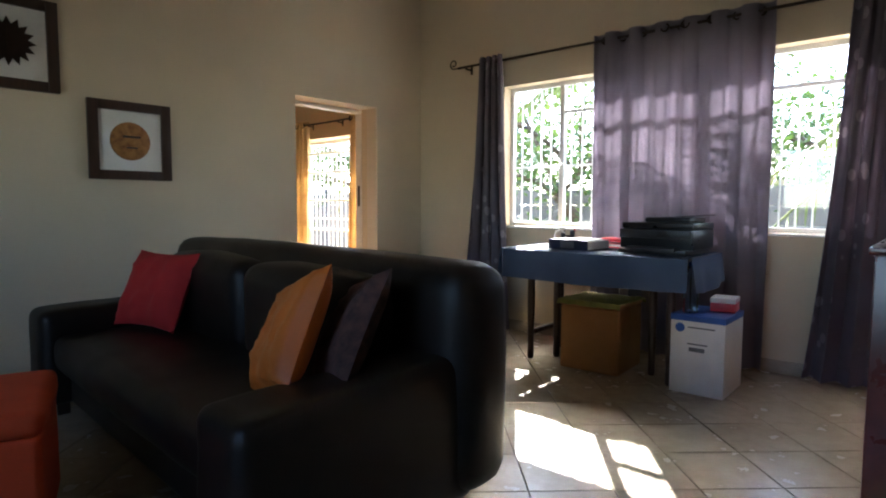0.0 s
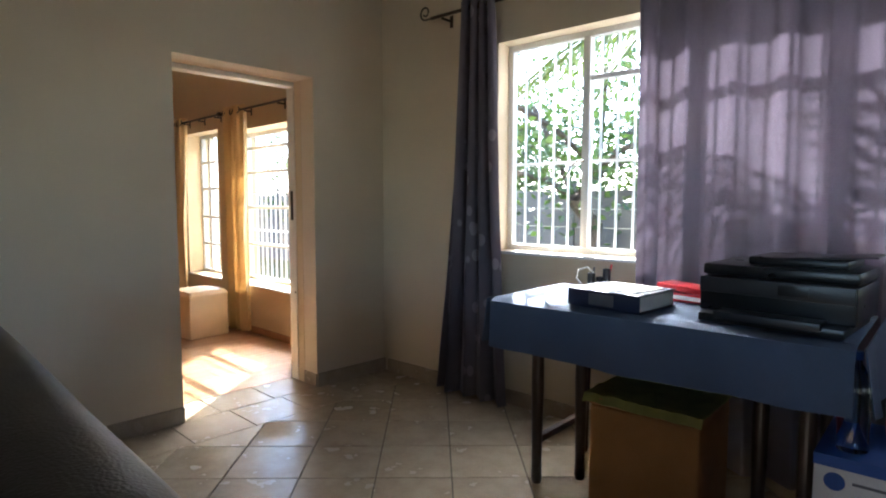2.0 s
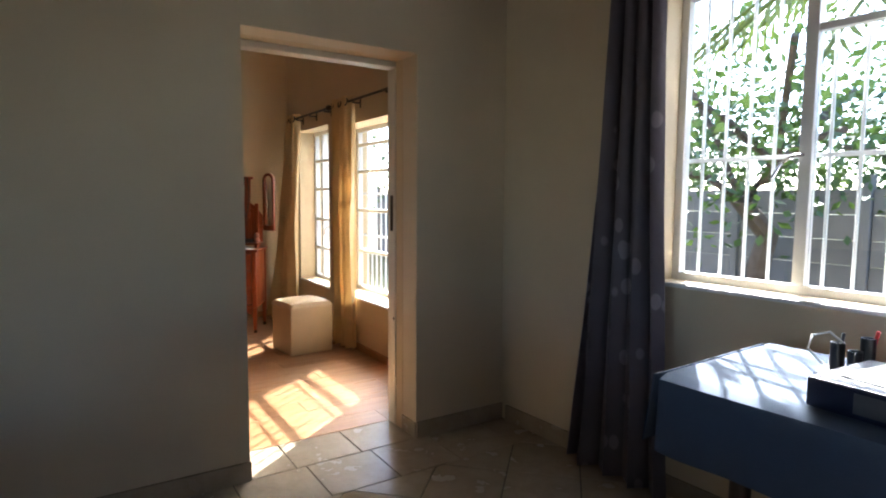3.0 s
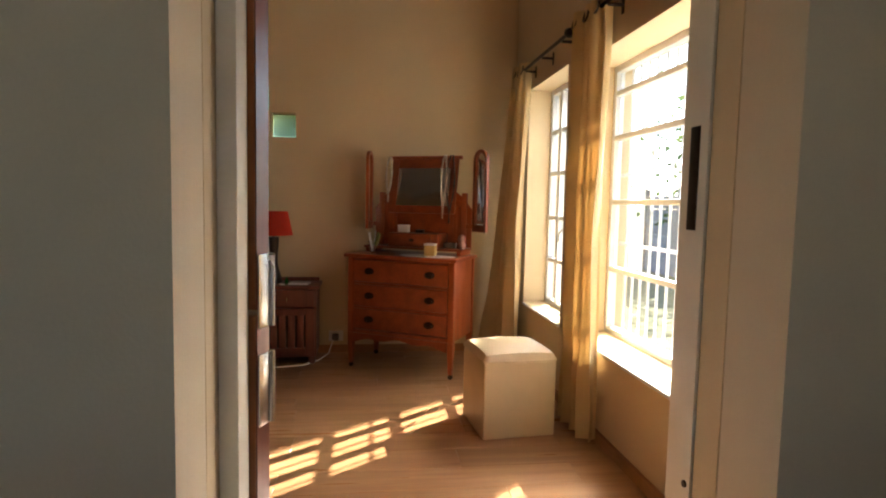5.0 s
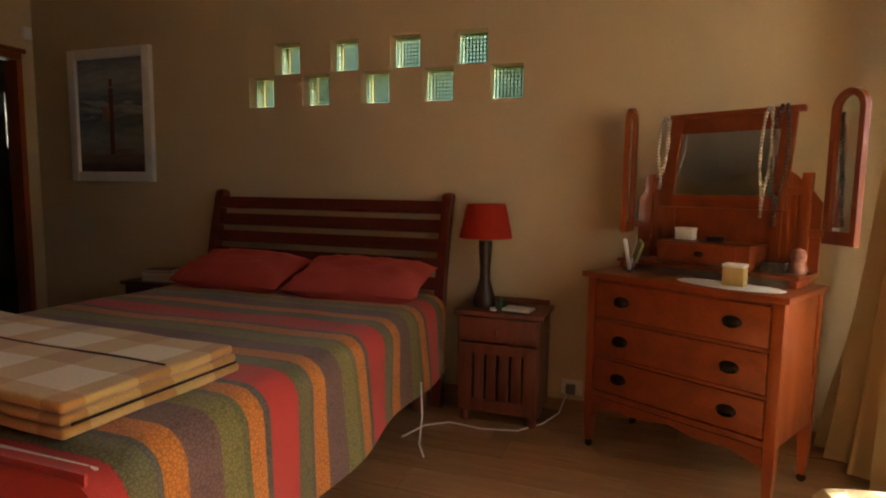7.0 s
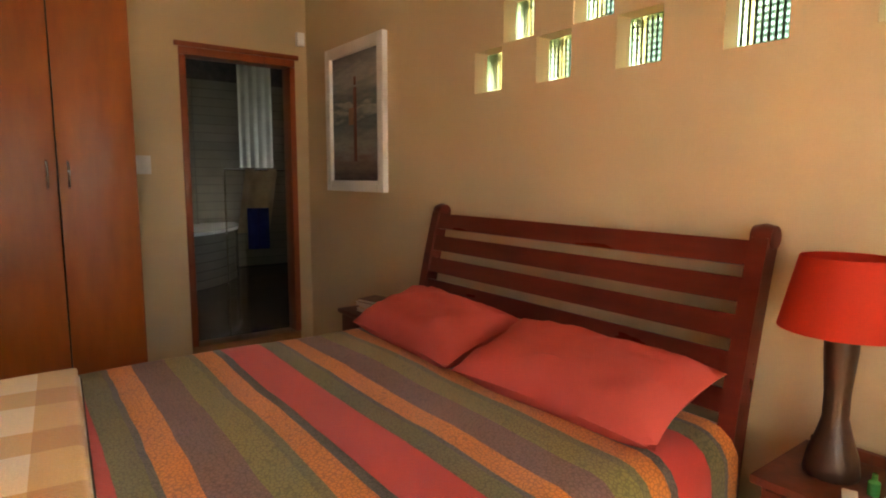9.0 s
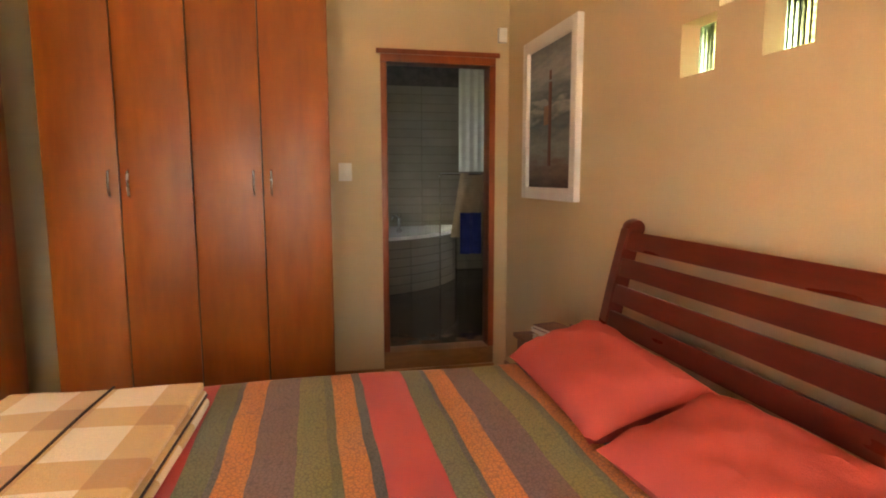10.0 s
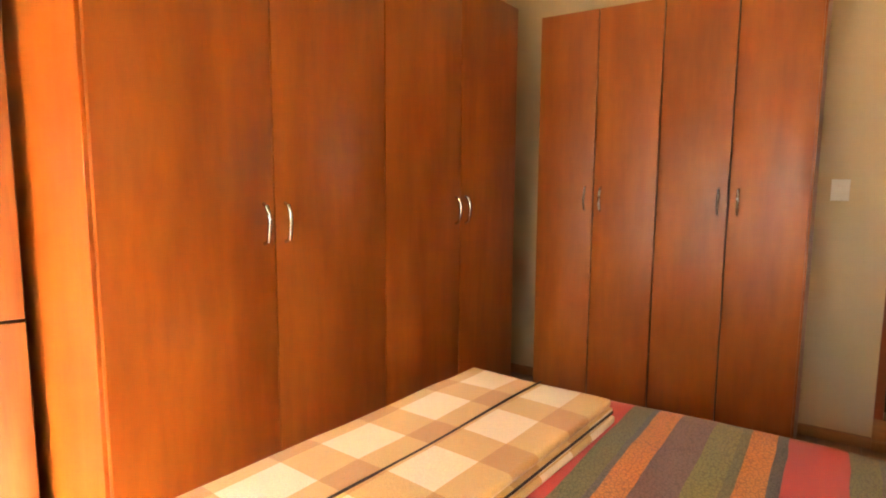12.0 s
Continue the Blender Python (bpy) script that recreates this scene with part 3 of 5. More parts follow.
for x in (-7.2, BFOOT + 0.12):
    for y in (0.52, 1.88):
        part("leg", one(x - 0.03, y - 0.03, 0, x + 0.03, y + 0.03, 0.15, 0.004), M_NIGHT, bed)
part("mattress", one(-7.28, 0.44, 0.345, BFOOT + 0.02, 1.95, 0.585, 0.05, 4), M_PAPER, bed)


def striped():
    m = material("striped_woven_cover", (1, 1, 1), 0.9, vary=0.0, scale=6, grain=0.08, grain_scale=260, bump=0.35, sheen=0.2)
    n, l = m.node_tree.nodes, m.node_tree.links
    mixn = [k for k in n if k.bl_idname == "ShaderNodeMix"][0]
    hsv = [k for k in n if k.bl_idname == "ShaderNodeHueSaturation"][0]
    co = n.new("ShaderNodeTexCoord")
    sep, wig = n.new("ShaderNodeSeparateXYZ"), n.new("ShaderNodeTexNoise")
    wig.inputs["Scale"].default_value = 3.0
    l.new(co.outputs["Object"], wig.inputs["Vector"])
    l.new(co.outputs["Object"], sep.inputs["Vector"])
    ma = n.new("ShaderNodeMath")
    ma.operation = "MULTIPLY_ADD"
    ma.inputs[1].default_value = 0.03
    l.new(wig.outputs["Fac"], ma.inputs[0]), l.new(sep.outputs["X"], ma.inputs[2])
    off = n.new("ShaderNodeMath")
    off.operation = "SUBTRACT"
    off.inputs[0].default_value = BEDSTRIPE_X + 0.015
    l.new(ma.outputs[0], off.inputs[1])
    div = n.new("ShaderNodeMath")
    div.operation = "DIVIDE"
    div.inputs[1].default_value = 0.606
    l.new(off.outputs[0], div.inputs[0])
    fr = n.new("ShaderNodeMath")
    fr.operation = "FRACT"
    l.new(div.outputs[0], fr.inputs[0])
    ramp = n.new("ShaderNodeValToRGB")
    ramp.color_ramp.interpolation = "CONSTANT"
    red, green, orange, mauve, grey, olive = (0.50, 0.035, 0.025), (0.17, 0.155, 0.06), (0.62, 0.20, 0.025), (0.20, 0.105, 0.085), (0.13, 0.11, 0.09), (0.24, 0.21, 0.055)
    stops = [(0, red), (0.235, green), (0.345, grey), (0.375, orange), (0.49, mauve), (0.665, olive), (0.80, green), (0.84, orange), (0.95, grey)]
    els = ramp.color_ramp.elements
    els[0].position, els[0].color = 0, (*red, 1)
    els[1].position, els[1].color = stops[1][0], (*stops[1][1], 1)
    for p, c in stops[2:]:
        els.new(p).color = (*c, 1)
    l.new(fr.outputs[0], ramp.inputs["Fac"])
    # a woven motif on the darker bands
    vo, mm = n.new("ShaderNodeTexVoronoi"), n.new("ShaderNodeMix")
    vo.inputs["Scale"].default_value = 85
    vo.feature = "DISTANCE_TO_EDGE"
    l.new(co.outputs["Object"], vo.inputs["Vector"])
    th = n.new("ShaderNodeMapRange")
    th.inputs["From Min"].default_value, th.inputs["From Max"].default_value = 0.05, 0.12
    th.inputs["To Min"].default_value, th.inputs["To Max"].default_value = 0.58, 1.0
    l.new(vo.outputs["Distance"], th.inputs["Value"])
    mm.data_type, mm.blend_type = "RGBA", "MULTIPLY"
    band = n.new("ShaderNodeMath")
    band.operation = "GREATER_THAN"
    band.inputs[1].default_value = 0.235
    l.new(fr.outputs[0], band.inputs[0]), l.new(band.outputs[0], mm.inputs["Factor"])
    l.new(ramp.outputs["Color"], mm.inputs["A"]), l.new(th.outputs["Result"], mm.inputs["B"])
    l.new(mm.outputs["Result"], hsv.inputs["Color"])
    return m


M_STRIPE = striped()


def cover(u, v):
    """The cover lies on the mattress and hangs down both sides; v runs across."""
    x = -7.27 + (BFOOT + 0.045 + 7.27) * u
    s = (v - 0.5) * 2.36
    half, drop = 0.80, 0.0
    a = abs(s)
    r = 0.09
    yc = (BY_A + BY_B) / 2
    if a < half - r:
        y, z = a, 0.606
    elif a < half - r + r * math.pi / 2:
        t = (a - half + r) / r
        y, z = half - r + r * math.sin(t), 0.606 - r + r * math.cos(t)
    else:
        d = a - (half - r + r * math.pi / 2)
        y, z = half + 0.05 * d + 0.018 * math.sin(9.0 * x + 1.5 * math.copysign(1, s)) * min(1, d * 4), 0.606 - r - d * (1 + 0.10 * math.sin(3.1 * x + 1))
    hump = 0.012 * noise.noise((x * 2.2, s * 2.2, 3.0))
    if u > 0.97:
        z -= 0.02
    return (x, yc + math.copysign(y, s), z + hump)


part("striped_cover", sheet(cover, 70, 60, 0.008), M_STRIPE, bed, "woven cover striped red, orange, green and mauve")
foot_bm = sheet(lambda u, v: (BFOOT + 0.03 + 0.02 * math.sin(9 * u) * (1 - v) + 0.025 * (1 - v), BY_A + 0.02 + 1.51 * u, 0.17 + 0.425 * v), 24, 8, 0.008)
part("cover_foot_drop", foot_bm, M_STRIPE, bed)


def pillow_mesh(w, d, h, seed, crease=1.0):
    """A soft pillow: w long, d deep, h thick, with pinched corners."""
    bm = bmesh.new()
    n = 18
    top, bot = {}, {}
    for i in range(n + 1):
        for j in range(n + 1):
            a, b = 2 * i / n - 1, 2 * j / n - 1
            f = max(0, (1 - a ** 4) * (1 - b ** 4)) ** 0.55
            px = a * w / 2 * (1 - 0.07 * (1 - b * b) * abs(a))
            py = b * d / 2 * (1 - 0.09 * (1 - a * a) * abs(b))
            wr = 0.010 * crease * noise.noise((a * 3 + seed, b * 3, 1.0)) + 0.006 * crease * noise.noise((a * 8 + seed, b * 8, 4.0))
            top[i, j] = bm.verts.new((px, py, f * (h / 2) + wr * f))
            bot[i, j] = top[i, j] if i in (0, n) or j in (0, n) else bm.verts.new((px, py, -f * (h / 2)))
    for i in range(n):
        for j in range(n):
            bm.faces.new([top[k] for k in ((i, j), (i + 1, j), (i + 1, j + 1), (i, j + 1))])
            bm.faces.new([bot[k] for k in ((i, j), (i, j + 1), (i + 1, j + 1), (i + 1, j))])
    return bm


def pillow(name, label, cat, mat, m, w, d, h, seed, group=""):
    ob = linked(name, pillow_mesh(w, d, h, seed, 1.9), mat)
    ob.matrix_basis = m
    return tagged(ob, label, cat, group)


for i, y in enumerate((0.87, 1.60)):
    pillow("pillow", "plump coral red pillow lying against the headboard", "pillow", M_CORAL, pose(-7.08, y, 0.695, 17, 0, 90 + (3 if i else -3)), 0.72, 0.36, 0.17, 3.1 * i + 1, "pillows on the bed")

M_PLAID = material("cream_plaid_blanket", (0.62, 0.47, 0.27), 0.95, vary=0.05, scale=8, grain=0.12, grain_scale=240, bump=0.5, sheen=0.4)


def plaid(m):
    n, l = m.node_tree.nodes, m.node_tree.links
    hsv = [k for k in n if k.bl_idname == "ShaderNodeHueSaturation"][0]
    co, sep = n.new("ShaderNodeTexCoord"), n.new("ShaderNodeSeparateXYZ")
    l.new(co.outputs["Object"], sep.inputs["Vector"])
    facs = []
    for axis, per, off in (("X", 0.235, 0.03), ("Y", 0.30, 0.10)):
        a = n.new("ShaderNodeMath")
        a.operation = "ADD"
        a.inputs[1].default_value = 10 * per + off
        l.new(sep.outputs[axis], a.inputs[0])
        d = n.new("ShaderNodeMath")
        d.operation = "DIVIDE"
        d.inputs[1].default_value = per
        l.new(a.outputs[0], d.inputs[0])
        f = n.new("ShaderNodeMath")
        f.operation = "FRACT"
        l.new(d.outputs[0], f.inputs[0])
        g = n.new("ShaderNodeMath")
        g.operation = "GREATER_THAN"
        g.inputs[1].default_value = 0.42
        l.new(f.outputs[0], g.inputs[0])
        facs.append(g)
    s = n.new("ShaderNodeMath")
    s.operation = "ADD"
    l.new(facs[0].outputs[0], s.inputs[0]), l.new(facs[1].outputs[0], s.inputs[1])
    h = n.new("ShaderNodeMath")
    h.operation = "MULTIPLY"
    h.inputs[1].default_value = 0.5
    l.new(s.outputs[0], h.inputs[0])
    ramp = n.new("ShaderNodeValToRGB")
    ramp.color_ramp.interpolation = "CONSTANT"
    e = ramp.color_ramp.elements
    e[0].position, e[0].color = 0, (0.50, 0.25, 0.055, 1)
    e[1].position, e[1].color = 0.3, (0.62, 0.39, 0.12, 1)
    e.new(0.8).color = (0.78, 0.67, 0.46, 1)
    l.new(h.outputs[0], ramp.inputs["Fac"]), l.new(ramp.outputs["Color"], hsv.inputs["Color"])


plaid(M_PLAID)
M_BINDING = material("dark_brown_binding", (0.05, 0.02, 0.012), 0.8, vary=0.1, scale=9, bump=0.1)
blanket = thing("folded_blanket", "folded cream and tan plaid blanket on the bed", "blanket", (-5.62, 1.24, 0.603), -3)
for k in range(3):
    w, d = 0.54 - 0.010 * k, 1.16 - 0.014 * k
    part("fold", soft_box(-w / 2, -d / 2, 0.006 + 0.027 * k, w / 2, d / 2, 0.032 + 0.027 * k, 0.012, 0.004), M_PLAID, blanket)
part("binding", sheet(lambda u, v: (-0.02 + 0.007 * u, (v - 0.5) * 1.12, 0.093 + 0.003 * math.sin(9 * v)), 1, 30, 0.003), M_BINDING, blanket, "dark brown woven line")
part("binding", sheet(lambda u, v: (-0.272, (v - 0.5) * 1.12, 0.048 + 0.006 * u), 1, 20, 0.004), M_BINDING, blanket)
part("binding", sheet(lambda u, v: (-0.25 + 0.50 * v, 0.583, 0.035 + 0.006 * u), 1, 20, 0.004), M_BINDING, blanket)


# ---- curtains ----
def patterned(name, base, leaf):
    """Satin cloth with scattered pale leaf shapes."""
    m = material(name, base, 0.5, vary=0.10, scale=2.5, grain=0.06, grain_scale=260, bump=0.12, trans=0.33, sheen=0.15)
    n, l = m.node_tree.nodes, m.node_tree.links
    hsv = [k for k in n if k.bl_idname == "ShaderNodeHueSaturation"][0]
    mixn = [k for k in n if k.bl_idname == "ShaderNodeMix"][0]
    co, mp, vo = n.new("ShaderNodeTexCoord"), n.new("ShaderNodeMapping"), n.new("ShaderNodeTexVoronoi")
    mp.inputs["Scale"].default_value = (12, 3, 6.5)
    mp.inputs["Rotation"].default_value = (0, 0.6, 0)
    vo.inputs["Scale"].default_value = 1.0
    l.new(co.outputs["Object"], mp.inputs["Vector"]), l.new(mp.outputs["Vector"], vo.inputs["Vector"])
    th = n.new("ShaderNodeMapRange")
    th.inputs["From Min"].default_value, th.inputs["From Max"].default_value = 0.22, 0.27
    th.inputs["To Min"].default_value, th.inputs["To Max"].default_value = 0.75, 0.0
    l.new(vo.outputs["Distance"], th.inputs["Value"])
    mx = n.new("ShaderNodeMix")
    mx.data_type = "RGBA"
    mx.inputs["B"].default_value = (*leaf, 1)
    l.new(th.outputs["Result"], mx.inputs["Factor"]), l.new(mixn.outputs["Result"], mx.inputs["A"])
    l.new(mx.outputs["Result"], hsv.inputs["Color"])
    return m


M_PURPLE = patterned("mauve_satin_leaf_curtain", (0.16, 0.135, 0.165), (0.34, 0.30, 0.33))
M_PLAINPURPLE = material("mauve_satin_curtain", (0.27, 0.245, 0.285), 0.5, vary=0.10, scale=2.5, stretch=(3, 1, 0.5), grain=0.07, grain_scale=200, bump=0.12, trans=0.57, sheen=0.15)


def curtain(label, mat, y, z0, z1, top, bottom, folds, group, rings=0, depth=0.05, flare=0.0):
    """A hanging curtain between x = top[0]..top[1] above and bottom[0]..bottom[1] below."""
    ob = thing("curtain", label, "curtain", ((bottom[0] + bottom[1]) / 2, y, z0), group=group)
    cx = (bottom[0] + bottom[1]) / 2

    def f(u, v):
        s = v ** 0.8
        a, b = bottom[0] + (top[0] - bottom[0]) * s, bottom[1] + (top[1] - bottom[1]) * s
        ph = 2 * math.pi * folds * u
        wob = 0.5 * noise.noise((u * 4 + y * 7, v * 2.0, folds))
        dy = depth * math.sin(ph + wob * 1.6) * (0.75 + 0.25 * math.sin(5 * u + 2))
        dy -= flare * (1 - v) * (1 - 0.8 * u)
        return (a + (b - a) * u + 0.010 * math.sin(2 * ph + 3 * v) - cx, dy + 0.01 * noise.noise((u * 9, v * 5, 2)), (z1 - z0) * v + (0.008 * math.sin(ph) if v < 0.02 else 0))
    part("cloth", sheet(f, int(folds * 14), 22, 0.004), mat, ob)
    for k in range(rings):
        u = (k + 0.5) / rings
        p = f(u, 1.0)
        part("eyelet", lathe([(0.022, -0.004), (0.032, -0.004), (0.032, 0.004), (0.022, 0.004), (0.022, -0.004)], 14, axis=Matrix.Translation((p[0], p[1] - 0.003, z1 - z0 - 0.05)) @ pose(0, 0, 0, 78, 0, 0)), M_IRON, ob, "dark metal eyelet")
    return ob


def rod(label, x0, x1, y, z, wall, finial):
    ob = thing("curtain_rod", label, "curtain rod", (x0, y, z))
    L = x1 - x0
    part("pole", tube([(0, 0, 0), (L, 0, 0)], 0.011, 10), M_IRON, ob)
    for x in (0.09, L / 2, L - 0.09):
        part("bracket", tube([(x, 0, -0.016), (x, wall - y - 0.004, -0.016)], 0.008), M_IRON, ob)
        part("bracket_plate", one(x - 0.012, wall - y - 0.006, -0.055, x + 0.012, wall - y - 0.001, 0.02, 0.001), M_IRON, ob)
    for s, x in ((-1, 0), (1, L)):
        if finial == "scroll":
            pts = []
            for i in range(26):
                a = i / 25 * 2.3 * math.pi
                r = 0.045 * (1 - 0.62 * i / 25)
                pts.append((x + s * (0.055 + r * math.sin(a)), 0, 0.045 - r * math.cos(a)))
            part("finial", tube([(x, 0, 0)] + pts, 0.006), M_IRON, ob, "wrought iron scroll")
        else:
            part("finial", lathe([(0.0, -0.03), (0.02, -0.024), (0.028, 0), (0.02, 0.022), (0.01, 0.032)], 14, axis=pose(x - 0.02 * -s, 0, 0, 0, -90 * s, 0)), M_IRON, ob)
    return ob


for piece in (
        rod("dark wrought iron curtain rod with scroll ends", -3.24, 0.80, 4.035, 2.415, YL, "scroll"),
        curtain("gathered mauve satin curtain with pale leaf pattern", M_PURPLE, 4.03, 0.02, 2.465, (-2.99, -2.74), (-3.19, -2.63), 4, "mauve curtains", 4),
        curtain("wide mauve satin curtain hanging half across the window", M_PLAINPURPLE, 4.03, 0.02, 2.465, (-1.87, -0.60), (-1.85, -0.60), 6.5, "mauve curtains", 8, 0.035),
        curtain("gathered mauve satin curtain with pale leaf pattern", M_PURPLE, 4.03, 0.02, 2.465, (-0.18, 0.42), (-0.36, 0.50), 6, "mauve curtains", 6)):
    piece.matrix_basis = WINDOW_TURN @ piece.matrix_basis

rod("dark metal curtain rod with ball ends", -7.05, -6.12, 3.925, 2.095, YB, "ball")
rod("dark metal curtain rod with ball ends", -5.68, -4.32, 3.925, 2.095, YB, "ball")
curtain("cream linen curtain gathered beside the bedroom window", M_CREAM, 3.925, 0.02, 2.14, (-7.16, -6.96), (-7.42, -6.93), 3.5, "cream curtains", 3, 0.05, 0.18)
curtain("cream linen curtain gathered beside the bedroom window", M_CREAM, 3.925, 0.02, 2.14, (-5.98, -5.62), (-5.99, -5.62), 3.5, "cream curtains", 3)
curtain("cream linen curtain gathered beside the bedroom window", M_CREAM, 3.925, 0.02, 2.14, (-4.78, -4.35), (-4.86, -4.35), 4, "cream curtains", 3)


# ---- dressing table ----
dr = thing("dressing_table", "red-brown wooden dressing table with three mirrors", "dressing table", (-6.70, 3.42, 0), 61.2)
# local x runs from the front corner at the origin towards -x; depth on +y
DW, DD, DT = 0.79, 0.42, 0.80
for x in (-0.04, -DW):
    for y in (0.0, DD - 0.04):
        front = y == 0.0
        part("post", one(x, y, 0.25, x + 0.04, y + 0.04, DT - 0.02, 0.003), M_DRESSV, dr)
        part("tapered_leg", lathe([(0.018, 0.034), (0.026, 0.15), (0.028, 0.25)], 4, axis=Matrix.Translation((x + 0.02, y + 0.02, 0)) @ pose(0, 0, 0, 0, 0, 45)), M_DRESSV, dr)
        part("castor", lathe([(0.0, -0.008), (0.016, -0.008), (0.018, 0), (0.016, 0.008), (0.0, 0.008)], 14, axis=pose(x + 0.02, y + 0.02, 0.018, 90)), M_IRON, dr, "small dark castor")
for x in (-0.034, -DW + 0.006):
    part("side_panel", one(x, 0.04, 0.25, x + 0.028, DD - 0.04, DT - 0.02, 0.003), M_DRESSV, dr)
part("back_panel", one(-DW + 0.04, DD - 0.03, 0.25, -0.04, DD - 0.012, DT - 0.02, 0), M_DRESSV, dr)
part("bottom_rail", one(-DW + 0.04, 0.005, 0.25, -0.04, DD - 0.04, 0.275, 0.002), M_DRESS, dr)
part("top", one(-DW - 0.02, -0.025, DT - 0.018, 0.02, DD, DT + 0.006, 0.006), M_DRESS, dr)
for i, (a, b) in enumerate(((0.285, 0.425), (0.445, 0.595), (0.615, 0.765))):
    part("rail", one(-DW + 0.042, 0.004, b + 0.002, -0.042, DD - 0.05, b + 0.016, 0.002), M_DRESS, dr)
    d = part("drawer", one(-DW + 0.044, -0.004, a, -0.044, DD - 0.06, b, 0.004), M_DRESS, dr)
    for x in (-0.17, -DW + 0.17):
        z = (a + b) / 2
        h = part("pull", lathe([(0.0, 0), (0.034, 0), (0.037, 0.003), (0.030, 0.006), (0.012, 0.012), (0.0, 0.013)], 16, axis=pose(x, -0.004, z, 90) @ Matrix.Diagonal((1, 0.62, 1, 1))), M_IRON, d, "dark oval metal drawer pull")
        part("bail", tube([(x - 0.026, -0.014, z + 0.004), (x - 0.024, -0.018, z - 0.012), (x, -0.02, z - 0.019), (x + 0.024, -0.018, z - 0.012), (x + 0.026, -0.014, z + 0.004)], 0.004, 6), M_IRON, h)
ped = part("jewel_drawer_box", boxes((-0.58, 0.20, DT + 0.055, -0.20, DD - 0.02, DT + 0.15), (-DW + 0.02, 0.19, DT + 0.036, -0.02, DD - 0.01, DT + 0.053), bevel=0.003), M_DRESS, dr)
part("drawer_front", one(-0.54, 0.192, DT + 0.067, -0.25, 0.201, DT + 0.14, 0.003), M_DRESS, ped)
part("knob", lathe([(0.0, 0), (0.016, 0), (0.02, 0.004), (0.008, 0.012), (0, 0.013)], 12, axis=pose(-0.395, 0.192, DT + 0.103, 90) @ Matrix.Diagonal((1, 0.6, 1, 1))), M_IRON, ped)
for x in (-DW + 0.03, -0.06):
    part("plinth", one(x, 0.20, DT + 0.007, x + 0.03, DD - 0.01, DT + 0.036, 0.002), M_DRESS, dr)
for s, x in ((-1, -DW + 0.07), (1, -0.07)):
    part("mirror_post", one(x - 0.018, DD - 0.06, DT + 0.05, x + 0.018, DD - 0.024, DT + 0.44, 0.004), M_DRESSV, dr)
    for k in range(3):
        px = x - s * (0.035 + 0.026 * k)
        part("spindle", one(px - 0.005, DD - 0.05, DT + 0.10, px + 0.005, DD - 0.036, DT + 0.36, 0.001), M_DRESSV, dr)
    part("wing_arm", one(min(x, x + s * 0.07), DD - 0.055, DT + 0.19, max(x, x + s * 0.07), DD - 0.035, DT + 0.22, 0.003), M_DRESSV, dr)
    part("spindle_rail", one(min(x, x - s * 0.115), DD - 0.055, DT + 0.355, max(x, x - s * 0.115), DD - 0.03, DT + 0.385, 0.003), M_DRESSV, dr)

    part("shoulder", sheet(lambda u, v, x=x, s=s: (x + s * (0.055 - 0.175 * u), DD - 0.034, DT + 0.055 + v * (0.27 + 0.14 * math.sin(math.pi / 2 * u))), 12, 6, 0.012), M_DRESSV, dr, "curved wooden shoulder beside the mirror")


part("back_board", sheet(lambda u, v: (-DW + 0.09 + (DW - 0.18) * u, DD - 0.022, DT + 0.055 + v * (0.30 + 0.10 * math.sin(math.pi * u))), 20, 6, 0.010), M_DRESS, dr, "arched wooden back board under the mirror")


def scallop(u, v):
    """The wavy apron under the lowest drawer."""
    drop = 0.03 + 0.03 * abs(2 * u - 1) ** 2 + 0.008 * math.cos(6 * math.pi * u)
    return (-DW + 0.04 + (DW - 0.08) * u, 0.006, 0.252 - drop * v)


part("apron", sheet(scallop, 30, 3, 0.016), M_DRESS, dr, "scalloped wooden apron")


def framed(x0, z0, x1, z1, b, y, t, parent, name):
    fr = part(name, boxes((x0, y, z0, x0 + b, y + t, z1), (x1 - b, y, z0, x1, y + t, z1), (x0 + b, y, z0, x1 - b, y + t, z0 + b), (x0 + b, y, z1 - b * 1.25, x1 - b, y + t, z1), bevel=0.004), M_DRESS, parent)
    part("mirror_glass", one(x0 + b - 0.003, y + 0.006, z0 + b - 0.003, x1 - b + 0.003, y + 0.010, z1 - b * 1.25 + 0.003, 0), M_MIRROR, fr, "bevelled mirror glass")
    return fr


mid = framed(-0.655, DT + 0.29, -0.135, DT + 0.69, 0.055, 0, 0.022, dr, "middle_mirror")
mid.matrix_basis = Matrix.Translation((0, DD - 0.05, 0)) @ Matrix.Translation((0, 0, DT + 0.45)) @ pose(0, 0, 0, -11) @ Matrix.Translation((0, 0, -DT - 0.45))
part("crest", one(-0.68, -0.006, DT + 0.69, -0.11, 0.028, DT + 0.712, 0.005), M_DRESS, mid)


